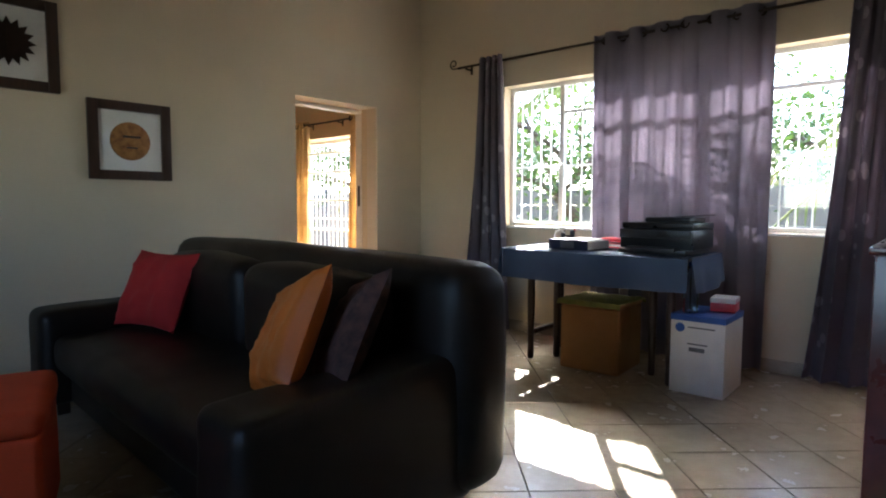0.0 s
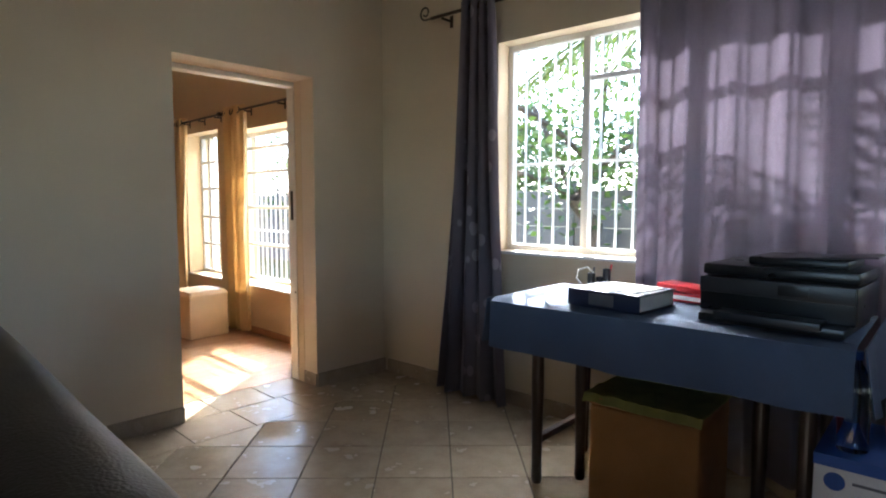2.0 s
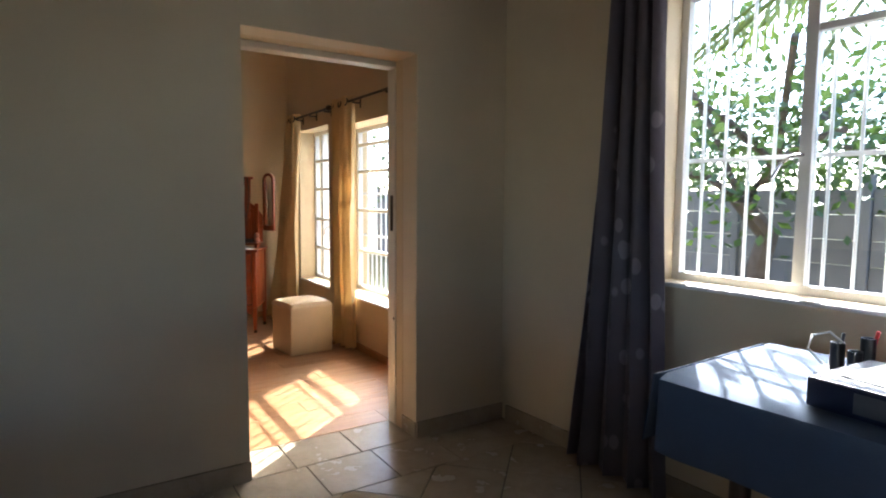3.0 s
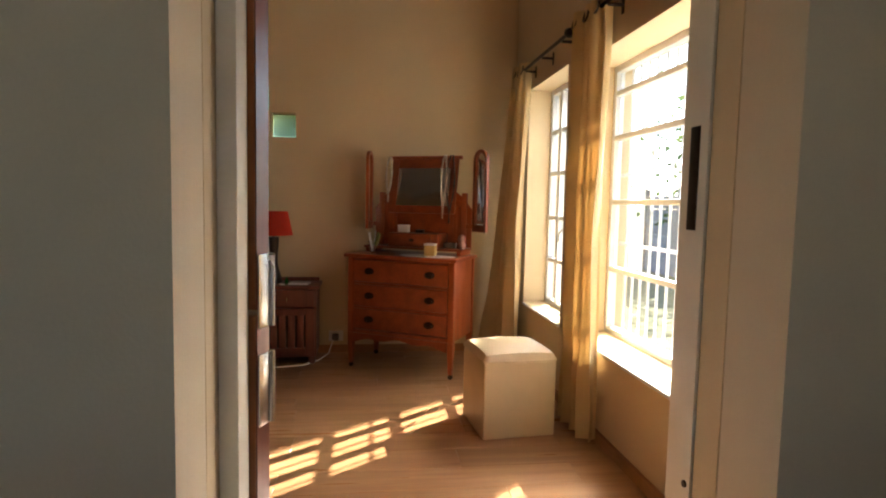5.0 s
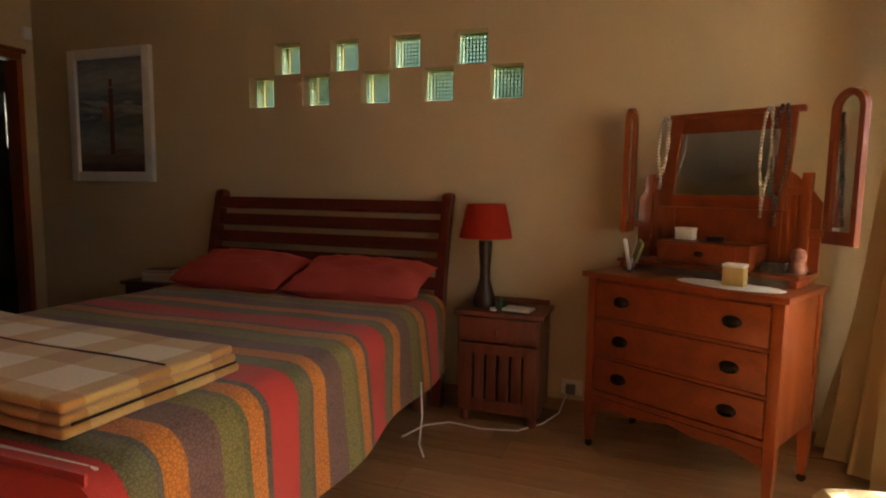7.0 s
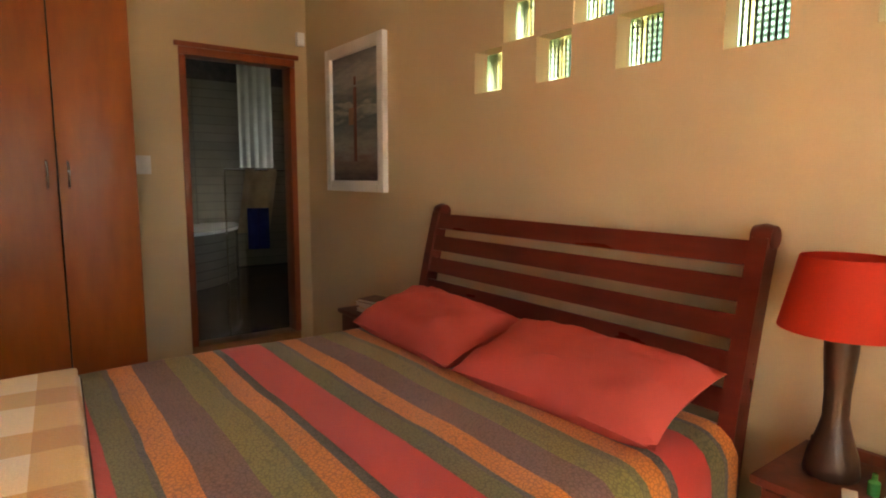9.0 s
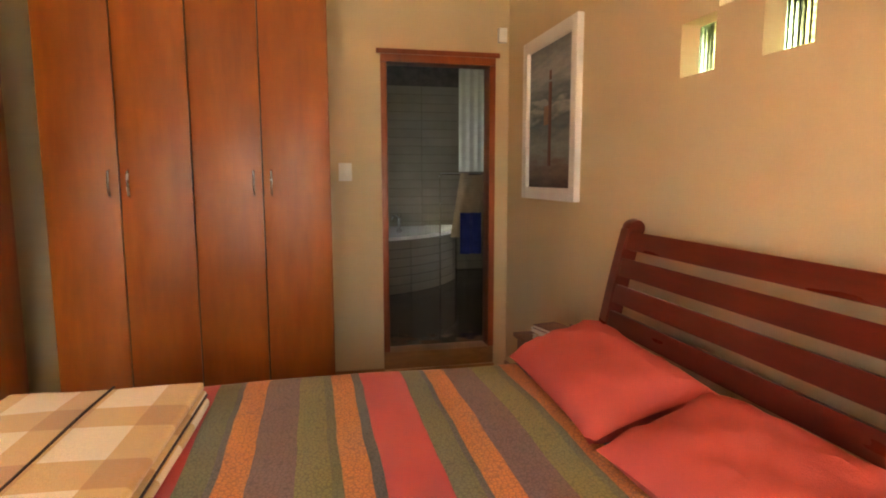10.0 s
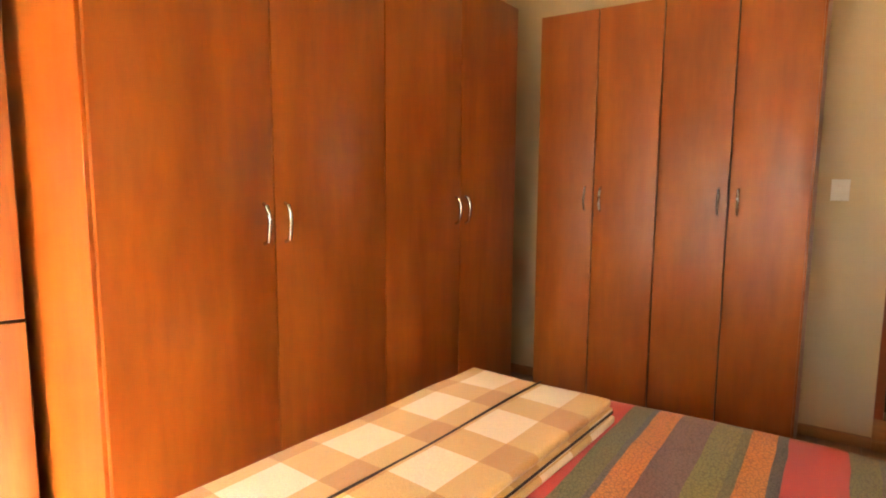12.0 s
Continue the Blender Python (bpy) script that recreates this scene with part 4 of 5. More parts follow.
def arched(parent, name, w, h):
    """A narrow mirror with a rounded top; local x from 0 to w."""
    outer, inner = [], []
    for ww, pts in ((w / 2, outer), (w / 2 - 0.024, inner)):
        base = 0.0 if pts is outer else 0.05
        pts += [(w / 2 - ww, base), (w / 2 + ww, base)]
        for i in range(13):
            a = math.pi * i / 12
            pts.append((w / 2 + ww * math.cos(a), h - w / 2 + ww * math.sin(a)))
    bm = bmesh.new()
    rings = [[bm.verts.new((x, y, z)) for x, z in pts] for pts, y in ((outer, 0), (outer, 0.022), (inner, 0.022), (inner, 0))]
    n = len(outer)
    for r in range(4):
        a, b = rings[r], rings[(r + 1) % 4]
        for i in range(n):
            bm.faces.new((a[i], a[(i + 1) % n], b[(i + 1) % n], b[i]))
    fr = part(name, bm, M_DRESSV, parent)
    bm = bmesh.new()
    bm.faces.new([bm.verts.new((x, 0.011, z)) for x, z in inner])
    thicken(bm, 0.002)
    part("mirror_glass", bm, M_MIRROR, fr, "arched mirror glass")
    bm = bmesh.new()
    bm.faces.new([bm.verts.new((x, 0.016, z)) for x, z in inner])
    thicken(bm, 0.003)
    part("backing", bm, M_DRESSV, fr)
    return fr


wing = arched(dr, "wing_mirror", 0.15, 0.57)
wing.matrix_basis = pose(-0.01, DD - 0.05, DT + 0.17, 0, 0, -34)
wing = arched(dr, "wing_mirror", 0.15, 0.57)
wing.matrix_basis = pose(-DW - 0.005, DD - 0.05, DT + 0.17, 0, 0, 105) @ Matrix.Translation((-0.15, 0, 0))


def on_dresser(x, y):
    p = dr.matrix_basis @ Vector((x, y, DT + 0.008))
    return p


def necklace(label, x, z_top, length, mat, wide, group="necklaces"):
    ob = thing("necklace", label, "necklace", dr.matrix_basis @ Vector((x, DD - 0.085, z_top)), 61.2, group)
    n = int(length / 0.014)
    for s in (-1, 1):
        bm = bmesh.new()
        for i in range(n):
            t = i / n
            bmesh.ops.create_icosphere(bm, subdivisions=1, radius=0.0082 + 0.001 * math.sin(i), matrix=Matrix.Translation((s * wide * math.sin(math.pi * min(1, t * 1.1 + 0.1)), -0.004 - 0.03 * t + (0.012 if i < 2 else 0), -length * t)))
        part("bead_strand", bm, mat, ob)
    return ob


necklace("pearly bead necklace hung over the mirror corner", -0.64, DT + 0.69, 0.33, M_BEAD, 0.022)
necklace("dark and light bead necklaces hung over the mirror", -0.16, DT + 0.70, 0.48, M_DARKBEAD, 0.03)
necklace("silvery bead necklace hung over the mirror corner", -0.21, DT + 0.70, 0.45, M_BEAD, 0.02)


def small_box(name, label, cat, x, y, w, d, h, mat, turn=0, lid=None):
    p = on_dresser(x, y)
    ob = thing(name, label, cat, p, 61.2 + turn)
    part("body", one(-w / 2, -d / 2, 0, w / 2, d / 2, h, 0.004), mat, ob)
    if lid:
        part("lid", one(-w / 2 - 0.002, -d / 2 - 0.002, h, w / 2 + 0.002, d / 2 + 0.002, h + 0.012, 0.003), lid, ob)
    return ob


doily = thing("lace_doily", "white lace doily on the dressing table", "doily", on_dresser(-0.22, 0.07), 61)
bm = bmesh.new()
rings = [[bm.verts.new(((0.185 + 0.012 * (i % 2)) * math.cos(2 * math.pi * i / 32), (0.085 + 0.006 * (i % 2)) * math.sin(2 * math.pi * i / 32), z)) for i in range(32)] for z in (0.0, 0.004)]
for i in range(32):
    bm.faces.new((rings[0][i], rings[0][(i + 1) % 32], rings[1][(i + 1) % 32], rings[1][i]))
bm.faces.new(rings[1])
part("lace", bm, M_PAPER, doily)
M_GOLD = material("gold_card", (0.55, 0.38, 0.12), 0.45, vary=0.1, scale=20)
M_PINK = material("pink_ceramic", (0.45, 0.2, 0.15), 0.4, vary=0.3, scale=40)
gift = small_box("gift_box", "small gold gift box on the doily", "box", -0.20, 0.07, 0.075, 0.06, 0.07, M_GOLD, 8, M_PAPER)
gift.location.z += 0.004
trinket = small_box("trinket_box", "white woven trinket box on the jewel drawer", "box", -0.50, 0.29, 0.075, 0.05, 0.04, M_PAPER, 0, M_PAPER)
trinket.location.z += 0.145
watch = small_box("watch_case", "small dark watch case on the jewel drawer", "box", -0.37, 0.28, 0.06, 0.045, 0.022, M_BLACK, 10)
watch.location.z += 0.145
jar = small_box("trinket_tray", "small dark trinket tray beside the jewel drawer", "tray", -0.13, 0.27, 0.09, 0.06, 0.04, M_DARKBEAD, 0)
jar.location.z += 0.046
fig = tagged(linked("figurine", lathe([(0.0, 0), (0.03, 0.0), (0.034, 0.02), (0.022, 0.045), (0.028, 0.065), (0.02, 0.09), (0.0, 0.10)], 14), M_PINK), "small pink and white ornament", "ornament")
fig.matrix_basis = Matrix.Translation(dr.matrix_basis @ Vector((-0.06, 0.30, DT + 0.053)))
tumbler = thing("brush_tumbler", "glass tumbler holding small brushes and tubes", "tumbler", on_dresser(-0.66, 0.12), 0)
part("cup", lathe([(0.0, 0), (0.026, 0), (0.032, 0.085), (0.029, 0.085), (0.023, 0.006), (0.0, 0.006)], 16), M_GLASS, tumbler)
part("tube", one(-0.016, -0.008, 0.012, 0.012, 0.008, 0.15, 0.004), M_PAPER, tumbler, at=pose(0, 0, 0, 10, 16, 0))
part("tube", one(-0.02, -0.006, 0.06, 0.026, 0.006, 0.155, 0.004), M_GREENCLOTH, tumbler, at=pose(0, 0, 0, -8, 24, 20))
part("brush", tube([(-0.01, 0, 0.01), (-0.055, 0.02, 0.15)], 0.004), M_BEAD, tumbler)


# ---- bedside cabinets ----
def nightstand(at, turn, label):
    """Front on local -y; built round x = 0."""
    ob = thing("bedside_cabinet", label, "bedside cabinet", at, turn, "bedside cabinets")
    w, d, h = 0.41, 0.30, 0.54
    part("carcass", boxes((-w / 2, 0.012, 0.05, -w / 2 + 0.02, d, h), (w / 2 - 0.02, 0.012, 0.05, w / 2, d, h), (-w / 2 + 0.02, d - 0.015, 0.05, w / 2 - 0.02, d, h), (-w / 2 + 0.02, 0.012, 0.05, w / 2 - 0.02, d - 0.015, 0.07), bevel=0.002), M_NIGHT, ob)
    part("top", one(-w / 2 - 0.02, -0.01, h, w / 2 + 0.02, d + 0.005, h + 0.022, 0.005), M_NIGHT, ob)
    part("back_ledge", one(-w / 2, d - 0.03, h + 0.022, w / 2, d - 0.01, h + 0.05, 0.004), M_NIGHT, ob)
    dw = part("drawer", one(-w / 2 + 0.012, 0.0, h - 0.13, w / 2 - 0.012, 0.02, h - 0.008, 0.004), M_NIGHT, ob)
    part("drop_pull", tube([(0, -0.002, h - 0.06), (0, -0.014, h - 0.062), (0, -0.014, h - 0.09)], 0.005), M_STEEL, dw, "small metal drop pull")
    dd = part("door", boxes((-w / 2 + 0.012, 0.0, 0.06, -w / 2 + 0.075, 0.02, h - 0.14), (w / 2 - 0.075, 0, 0.06, w / 2 - 0.012, 0.02, h - 0.14), (-w / 2 + 0.075, 0, 0.06, w / 2 - 0.075, 0.02, 0.115), (-w / 2 + 0.075, 0, h - 0.19, w / 2 - 0.075, 0.02, h - 0.14), bevel=0.002), M_NIGHT, ob)
    for k in range(4):
        x = -w / 2 + 0.088 + k * 0.0625
        part("slat", one(x, 0.004, 0.115, x + 0.047, 0.016, h - 0.19, 0.002), M_NIGHT, dd)
    part("door_shadow_board", one(-w / 2 + 0.02, 0.022, 0.07, w / 2 - 0.02, 0.03, h - 0.14, 0), M_EDGE, ob)
    for x in (-1, 1):
        for y in (0.03, d - 0.03):
            part("foot", lathe([(0.024, 0), (0.028, 0.015), (0.022, 0.05)], 12, at=(x * (w / 2 - 0.035), y, 0)), M_NIGHT, ob)
    return ob


nightstand((-7.165, 2.30, 0), 90, "dark wooden bedside cabinet with slatted door and drawer")
nightstand((-7.165, 0.12, 0), 90, "dark wooden bedside cabinet beyond the bed")
NZ = 0.563
lamp = thing("table_lamp", "table lamp with red shade and dark sculpted base", "lamp", (-7.31, 2.19, NZ))
part("base", lathe([(0.0, 0), (0.056, 0), (0.060, 0.01), (0.054, 0.05), (0.038, 0.10), (0.028, 0.14), (0.028, 0.20), (0.033, 0.26), (0.036, 0.30), (0.036, 0.335), (0.0, 0.337)], 12), M_TABLE, lamp)
part("socket", lathe([(0.012, 0.335), (0.012, 0.40)], 12), M_STEEL, lamp)
part("shade", lathe([(0.135, 0.35), (0.098, 0.52), (0.096, 0.52), (0.133, 0.35)], 32), M_LAMPRED, lamp, "red cloth shade")
part("ring", boxes((-0.10, -0.003, 0.40, 0.10, 0.003, 0.404), (-0.003, -0.10, 0.404, 0.003, 0.10, 0.408)), M_STEEL, lamp)
note = thing("notepad", "white notepad on the bedside cabinet", "notepad", (-7.26, 2.38, NZ), 82)
part("pages", one(-0.07, -0.05, 0, 0.07, 0.05, 0.012, 0.002), M_PAPER, note)
vial = tagged(linked("small_bottle", lathe([(0.0, 0), (0.013, 0), (0.013, 0.03), (0.006, 0.036), (0.006, 0.05), (0.0, 0.05)], 12), material("green_bottle", (0.03, 0.2, 0.06), 0.2)), "small green bottle on the bedside cabinet", "bottle")
vial.location = (-7.28, 2.285, NZ)
tab = thing("pill_strip", "white strip beside the small green bottle", "strip", (-7.22, 2.26, NZ), 20)
part("strip", one(-0.03, -0.015, 0, 0.03, 0.015, 0.008, 0.003), M_PAPER, tab)
for k, (w, d, m, t) in enumerate(((0.24, 0.17, M_PAPER, 4), (0.22, 0.16, M_GOLD, -5), (0.21, 0.15, M_PAPER, 8), (0.17, 0.12, M_NIGHT, 14))):
    b = thing("book", ("pale paperback book", "yellow-covered book", "pale paperback book", "small dark book")[k] + " in the stack on the bedside cabinet", "book", (-7.30 + 0.01 * k, 0.13, NZ + 0.019 * k), 90 + t, "stacked books")
    part("pages", one(-w / 2 + 0.003, -d / 2 + 0.003, 0.003, w / 2 - 0.003, d / 2 - 0.003, 0.015, 0), M_PAPER, b)
    part("cover", boxes((-w / 2, -d / 2, 0, w / 2, d / 2, 0.003), (-w / 2, -d / 2, 0.015, w / 2, d / 2, 0.018), (-w / 2, d / 2 - 0.003, 0.003, w / 2, d / 2, 0.015)), m, b)

# sockets and cords
sock = thing("wall_socket", "white wall socket with a plug above the skirting", "socket", (XW, 2.63, 0.13))
part("plate", one(0, -0.055, -0.04, 0.012, 0.055, 0.04, 0.003), M_PAPER, sock)
part("plug", one(0.012, -0.03, -0.03, 0.05, 0.02, 0.02, 0.008), M_GREY, sock)
cord = tagged(linked("lamp_cord", tube([(-7.43, 2.61, 0.11), (-7.38, 2.58, 0.02), (-7.25, 2.52, 0.006), (-7.12, 2.42, 0.005), (-7.08, 2.25, 0.005), (-7.10, 2.08, 0.005), (-7.02, 1.98, 0.005), (-6.86, 1.93, 0.005)], 0.004, 6), M_PAPER), "thin white lamp cord lying on the floor", "cord")
cord = tagged(linked("blanket_cord", tube([(-6.80, 2.045, 0.30), (-6.78, 2.06, 0.16), (-6.72, 2.07, 0.05), (-6.70, 2.10, 0.005)], 0.004, 6), M_PAPER), "thin white cord hanging from under the cover", "cord")

# ---- pouf, painting, switch, sensor ----
pouf = thing("cube_pouf", "cream leatherette cube pouf in the sunlight", "pouf", (-5.94, 3.60, 0), 6)
part("body", one(-0.19, -0.19, 0.0, 0.19, 0.19, 0.39, 0.012, 3), M_POUF, pouf)
part("seat_pad", sheet(lambda u, v: ((u - 0.5) * 0.384, (v - 0.5) * 0.384, 0.393 + 0.05 * max(0, 16 * u * (1 - u) * v * (1 - v)) ** 0.16), 24, 24, 0.004), M_POUF, pouf)
part("seam", boxes((-0.193, -0.193, 0.386, 0.193, 0.193, 0.393), bevel=0.003), M_POUF, pouf)

art = thing("framed_beach_painting", "beach painting with a plain figure in a white frame", "painting", (XW + 0.002, -0.475, 1.175))
part("frame", boxes((0, -0.36, 0, 0.035, -0.295, 0.88), (0, 0.295, 0, 0.035, 0.36, 0.88), (0, -0.295, 0, 0.035, 0.295, 0.065), (0, -0.295, 0.815, 0.035, 0.295, 0.88), bevel=0.006), M_WHITE, art, "wide white wooden frame")


def sea():
    m = material("painted_sea", (0.2, 0.25, 0.28), 0.5, vary=0.3, scale=5, stretch=(1, 1, 5), grain=0.1, grain_scale=30, bump=0.1)
    n, l = m.node_tree.nodes, m.node_tree.links
    hsv = [k for k in n if k.bl_idname == "ShaderNodeHueSaturation"][0]
    big = [k for k in n if k.bl_idname == "ShaderNodeTexNoise"][0]
    co, sep, ma = n.new("ShaderNodeTexCoord"), n.new("ShaderNodeSeparateXYZ"), n.new("ShaderNodeMath")
    l.new(co.outputs["Object"], sep.inputs["Vector"])
    ma.operation = "MULTIPLY_ADD"
    ma.inputs[1].default_value = 0.25
    l.new(big.outputs["Fac"], ma.inputs[0]), l.new(sep.outputs["Z"], ma.inputs[2])
    ramp = n.new("ShaderNodeValToRGB")
    e = ramp.color_ramp.elements
    e[0].position, e[0].color = 0.18, (0.06, 0.03, 0.03, 1)
    e[1].position, e[1].color = 0.30, (0.20, 0.14, 0.12, 1)
    for p, c in ((0.40, (0.30, 0.32, 0.30)), (0.55, (0.10, 0.15, 0.17)), (0.62, (0.45, 0.47, 0.45)), (0.66, (0.12, 0.17, 0.18)), (0.80, (0.42, 0.43, 0.42)), (0.95, (0.16, 0.18, 0.21))):
        e.new(p).color = (*c, 1)
    l.new(ma.outputs[0], ramp.inputs["Fac"]), l.new(ramp.outputs["Color"], hsv.inputs["Color"])
    return m


part("canvas", one(0.004, -0.297, 0.063, 0.012, 0.297, 0.817, 0), sea(), art, "grey sea and wet sand")
part("painted_figure", boxes((0.012, -0.02, 0.18, 0.014, 0.02, 0.62), (0.012, -0.014, 0.63, 0.014, 0.014, 0.68), bevel=0.001), M_NIGHT, art)
part("painted_cloth", boxes((0.012, -0.08, 0.40, 0.0145, -0.012, 0.50), bevel=0.001), material("painted_pale_cloth", (0.42, 0.24, 0.16), 0.6, vary=0.2, scale=20), art)
sw = thing("light_switch", "white plastic light switch on the wall", "switch", (-6.435, YBS, 1.33))
part("plate", one(-0.04, 0, -0.055, 0.04, 0.01, 0.055, 0.003), M_PAPER, sw)
part("rocker", one(-0.013, 0.01, -0.025, 0.013, 0.014, 0.025, 0.002), M_PAPER, sw)
se = thing("motion_detector", "small white alarm detector in the wall corner", "detector", (-7.44, YBS, 2.19))
part("body", one(-0.028, 0, -0.045, 0.028, 0.035, 0.045, 0.008), M_PAPER, se)
part("lens", one(-0.018, 0.035, -0.03, 0.018, 0.038, 0.0, 0.002), M_WHITE, se)


# ---- lounge: sofa ----
sofa = thing("sofa", "dark brown leather sofa with rounded back and arms", "sofa", (-2.10, 1.12, 0), -1.2)


SW = 1.25
part("base", soft_box(-SW + 0.1, -0.42, 0.06, SW - 0.1, 0.40, 0.27, 0.03), M_LEATHER, sofa)
part("backrest", soft_box(-SW + 0.03, 0.22, 0.08, SW + 0.04, 0.52, 0.92, 0.13, 0.02), M_LEATHER, sofa)
for k in (-1, 1):
    part("back_cushion", soft_box(min(0.012 * k, k * 0.93), 0.06, 0.40, max(0.012 * k, k * 0.93), 0.28, 0.85, 0.09, 0.03), M_LEATHER, sofa)
part("seat_cushion", soft_box(-0.95, -0.50, 0.26, 0.95, 0.16, 0.445, 0.07, 0.025), M_LEATHER, sofa)
for k in (-1, 1):
    a = soft_box(min(k * 0.95, k * SW), -0.55, 0.06, max(k * 0.95, k * SW), 0.36, 0.60, 0.07, 0.01)
    for v in a.verts:
        if v.co.z > 0.4:
            v.co.z += 0.10 * max(0, (v.co.y + 0.1)) - 0.03
    part("arm", a, M_LEATHER, sofa)
    for y in (-0.45, 0.42):
        part("foot", one(k * 1.02 - 0.03, y - 0.03, 0, k * 1.02 + 0.03, y + 0.03, 0.07, 0.004), M_TABLE, sofa)

S = sofa.matrix_basis
pillow("scatter_cushion", "square red scatter cushion on the sofa", "cushion", M_RED, S @ pose(-0.70, -0.06, 0.67, 66, 0, 16), 0.50, 0.44, 0.13, 5, "scatter cushions")
pillow("scatter_cushion", "orange satin scatter cushion on the sofa", "cushion", M_ORANGE, S @ pose(0.80, -0.14, 0.68, 64, -16, -14), 0.46, 0.44, 0.14, 8, "scatter cushions")
pillow("scatter_cushion", "brown patterned scatter cushion on the sofa", "cushion", M_BRAIDED, S @ pose(0.93, 0.02, 0.68, 60, -18, -16), 0.42, 0.42, 0.12, 11, "scatter cushions")

ott = thing("orange_ottoman", "orange-red upholstered ottoman before the sofa", "ottoman", (-1.946, 0.103, 0), -17.4)
part("body", soft_box(-0.27, -0.27, 0.05, 0.27, 0.27, 0.42, 0.03, 0.005), M_ORANGECH, ott)
part("seat_pad", soft_box(-0.275, -0.275, 0.415, 0.275, 0.275, 0.50, 0.035, 0.012), M_ORANGECH, ott)
for x in (-1, 1):
    for y in (-1, 1):
        part("foot", one(x * 0.22 - 0.02, y * 0.22 - 0.02, 0, x * 0.22 + 0.02, y * 0.22 + 0.02, 0.055, 0.003), M_TABLE, ott)

# ---- lounge: table and what stands on it ----
TZ = 0.82
table = thing("side_table", "dark wooden writing table under the window", "table", (0.214, 0.166, 0), 2.6)
part("tabletop", one(-2.20, 3.26, TZ - 0.03, -0.90, 3.86, TZ - 0.002, 0.004), M_TABLE, table)
part("apron", boxes((-2.12, 3.32, TZ - 0.13, -0.98, 3.345, TZ - 0.03), (-2.12, 3.78, TZ - 0.13, -0.98, 3.805, TZ - 0.03), (-2.12, 3.345, TZ - 0.13, -2.095, 3.78, TZ - 0.03), (-1.005, 3.345, TZ - 0.13, -0.98, 3.78, TZ - 0.03)), M_TABLE, table)
for x in (-2.03, -1.90, -1.18, -1.01):
    for y in ((3.345, 3.78) if x in (-2.03, -1.01) else (3.50,)):
        part("leg", lathe([(0.020, 0), (0.024, 0.02), (0.022, 0.1), (0.028, 0.45), (0.026, 0.6), (0.032, 0.66), (0.03, TZ - 0.03)], 14, at=(x, y, 0)), M_TABLE, table)
for x in (-2.045, -1.025):
    part("stretcher", one(x, 3.36, 0.18, x + 0.03, 3.765, 0.21, 0.003), M_TABLE, table)
cloth = thing("tablecloth", "blue cotton tablecloth hanging over the table edges", "tablecloth", (0.214, 0.166, 0), 2.6)


def drape(u, v):
    x = -2.215 + 1.33 * u
    s = v * 0.84
    if s < 0.61:
        return (x, 3.87 - s, TZ + 0.003)
    d = s - 0.61
    wob = 0.012 * math.sin(11 * x) + 0.006 * math.sin(23 * x + 1)
    return (x, 3.247 - 0.008 - wob * d * 4, TZ - 0.003 - d * (0.92 + 0.04 * math.sin(3 * x)))


part("cloth", sheet(drape, 60, 34, 0.004), M_BLUECLOTH, cloth)
for x, s in ((-2.222, -1), (-0.876, 1)):
    def side(u, v, x=x, s=s):
        return (x + s * (0.012 + 0.03 * (1 - v) + 0.012 * math.sin(12 * u) * (1 - v)), 3.24 + 0.62 * u, TZ - 0.20 * (1 - v) - 0.02 * math.sin(4 * u) * (1 - v))
    part("side_drop", sheet(side, 20, 6, 0.004), M_BLUECLOTH, cloth)
CZ = TZ + 0.006

pr = thing("printer", "black office inkjet printer on the tablecloth", "printer", (-1.072, 3.65, CZ), -1.4)
part("body", boxes((-0.24, -0.16, 0.03, 0.24, 0.19, 0.155), bevel=0.012), M_BLACK, pr)
part("base", boxes((-0.22, -0.22, 0.0, 0.22, 0.18, 0.03), bevel=0.006), M_BLACK, pr)
part("paper_tray", boxes((-0.16, -0.245, 0.02, 0.16, -0.15, 0.045), bevel=0.004), M_DGREY, pr)
part("scanner_lid", boxes((-0.24, -0.14, 0.158, 0.24, 0.19, 0.20), bevel=0.012), M_BLACK, pr)
part("feeder", boxes((-0.10, -0.10, 0.20, 0.20, 0.15, 0.232), bevel=0.012), M_BLACK, pr)
part("feed_tray", one(0.0, -0.10, 0.206, 0.27, 0.10, 0.212, 0.002), M_DGREY, pr, at=pose(0.02, 0, 0.02, 0, -4, 0))
panel = part("control_panel", one(-0.235, -0.175, 0.10, 0.235, -0.158, 0.155, 0.004), M_DGREY, pr)
part("screen", one(0.02, -0.178, 0.11, 0.11, -0.174, 0.148, 0.002), M_BLACK, panel)

bi = thing("lever_arch_file", "navy lever arch file lying flat on the table", "file", (-1.637, 3.527, CZ), -3.4)
part("cover", boxes((-0.16, -0.145, 0, 0.16, 0.145, 0.004), (-0.16, -0.145, 0.066, 0.16, 0.145, 0.07), (-0.16, -0.147, 0.004, 0.16, -0.143, 0.066), bevel=0.001), M_NAVY, bi)
part("pages", one(-0.15, -0.138, 0.006, 0.152, 0.135, 0.060, 0.001), M_PAPER, bi)
part("spine_label", one(-0.06, -0.149, 0.012, 0.05, -0.146, 0.058, 0.0005), M_GREY, bi, "pale spine label")
paper = thing("paper_sheet", "loose white sheet lying on the file", "paper", (-1.638, 3.537, CZ + 0.071), -7.4)
part("sheet", one(-0.12, -0.10, 0, 0.12, 0.10, 0.002, 0), M_PAPER, paper)
tin = thing("red_pencil_case", "red plastic case lying open on the table", "case", (-1.452, 3.827, CZ), -9.4)
part("base", one(-0.15, -0.07, 0, 0.15, 0.07, 0.035, 0.008), M_REDPL, tin)
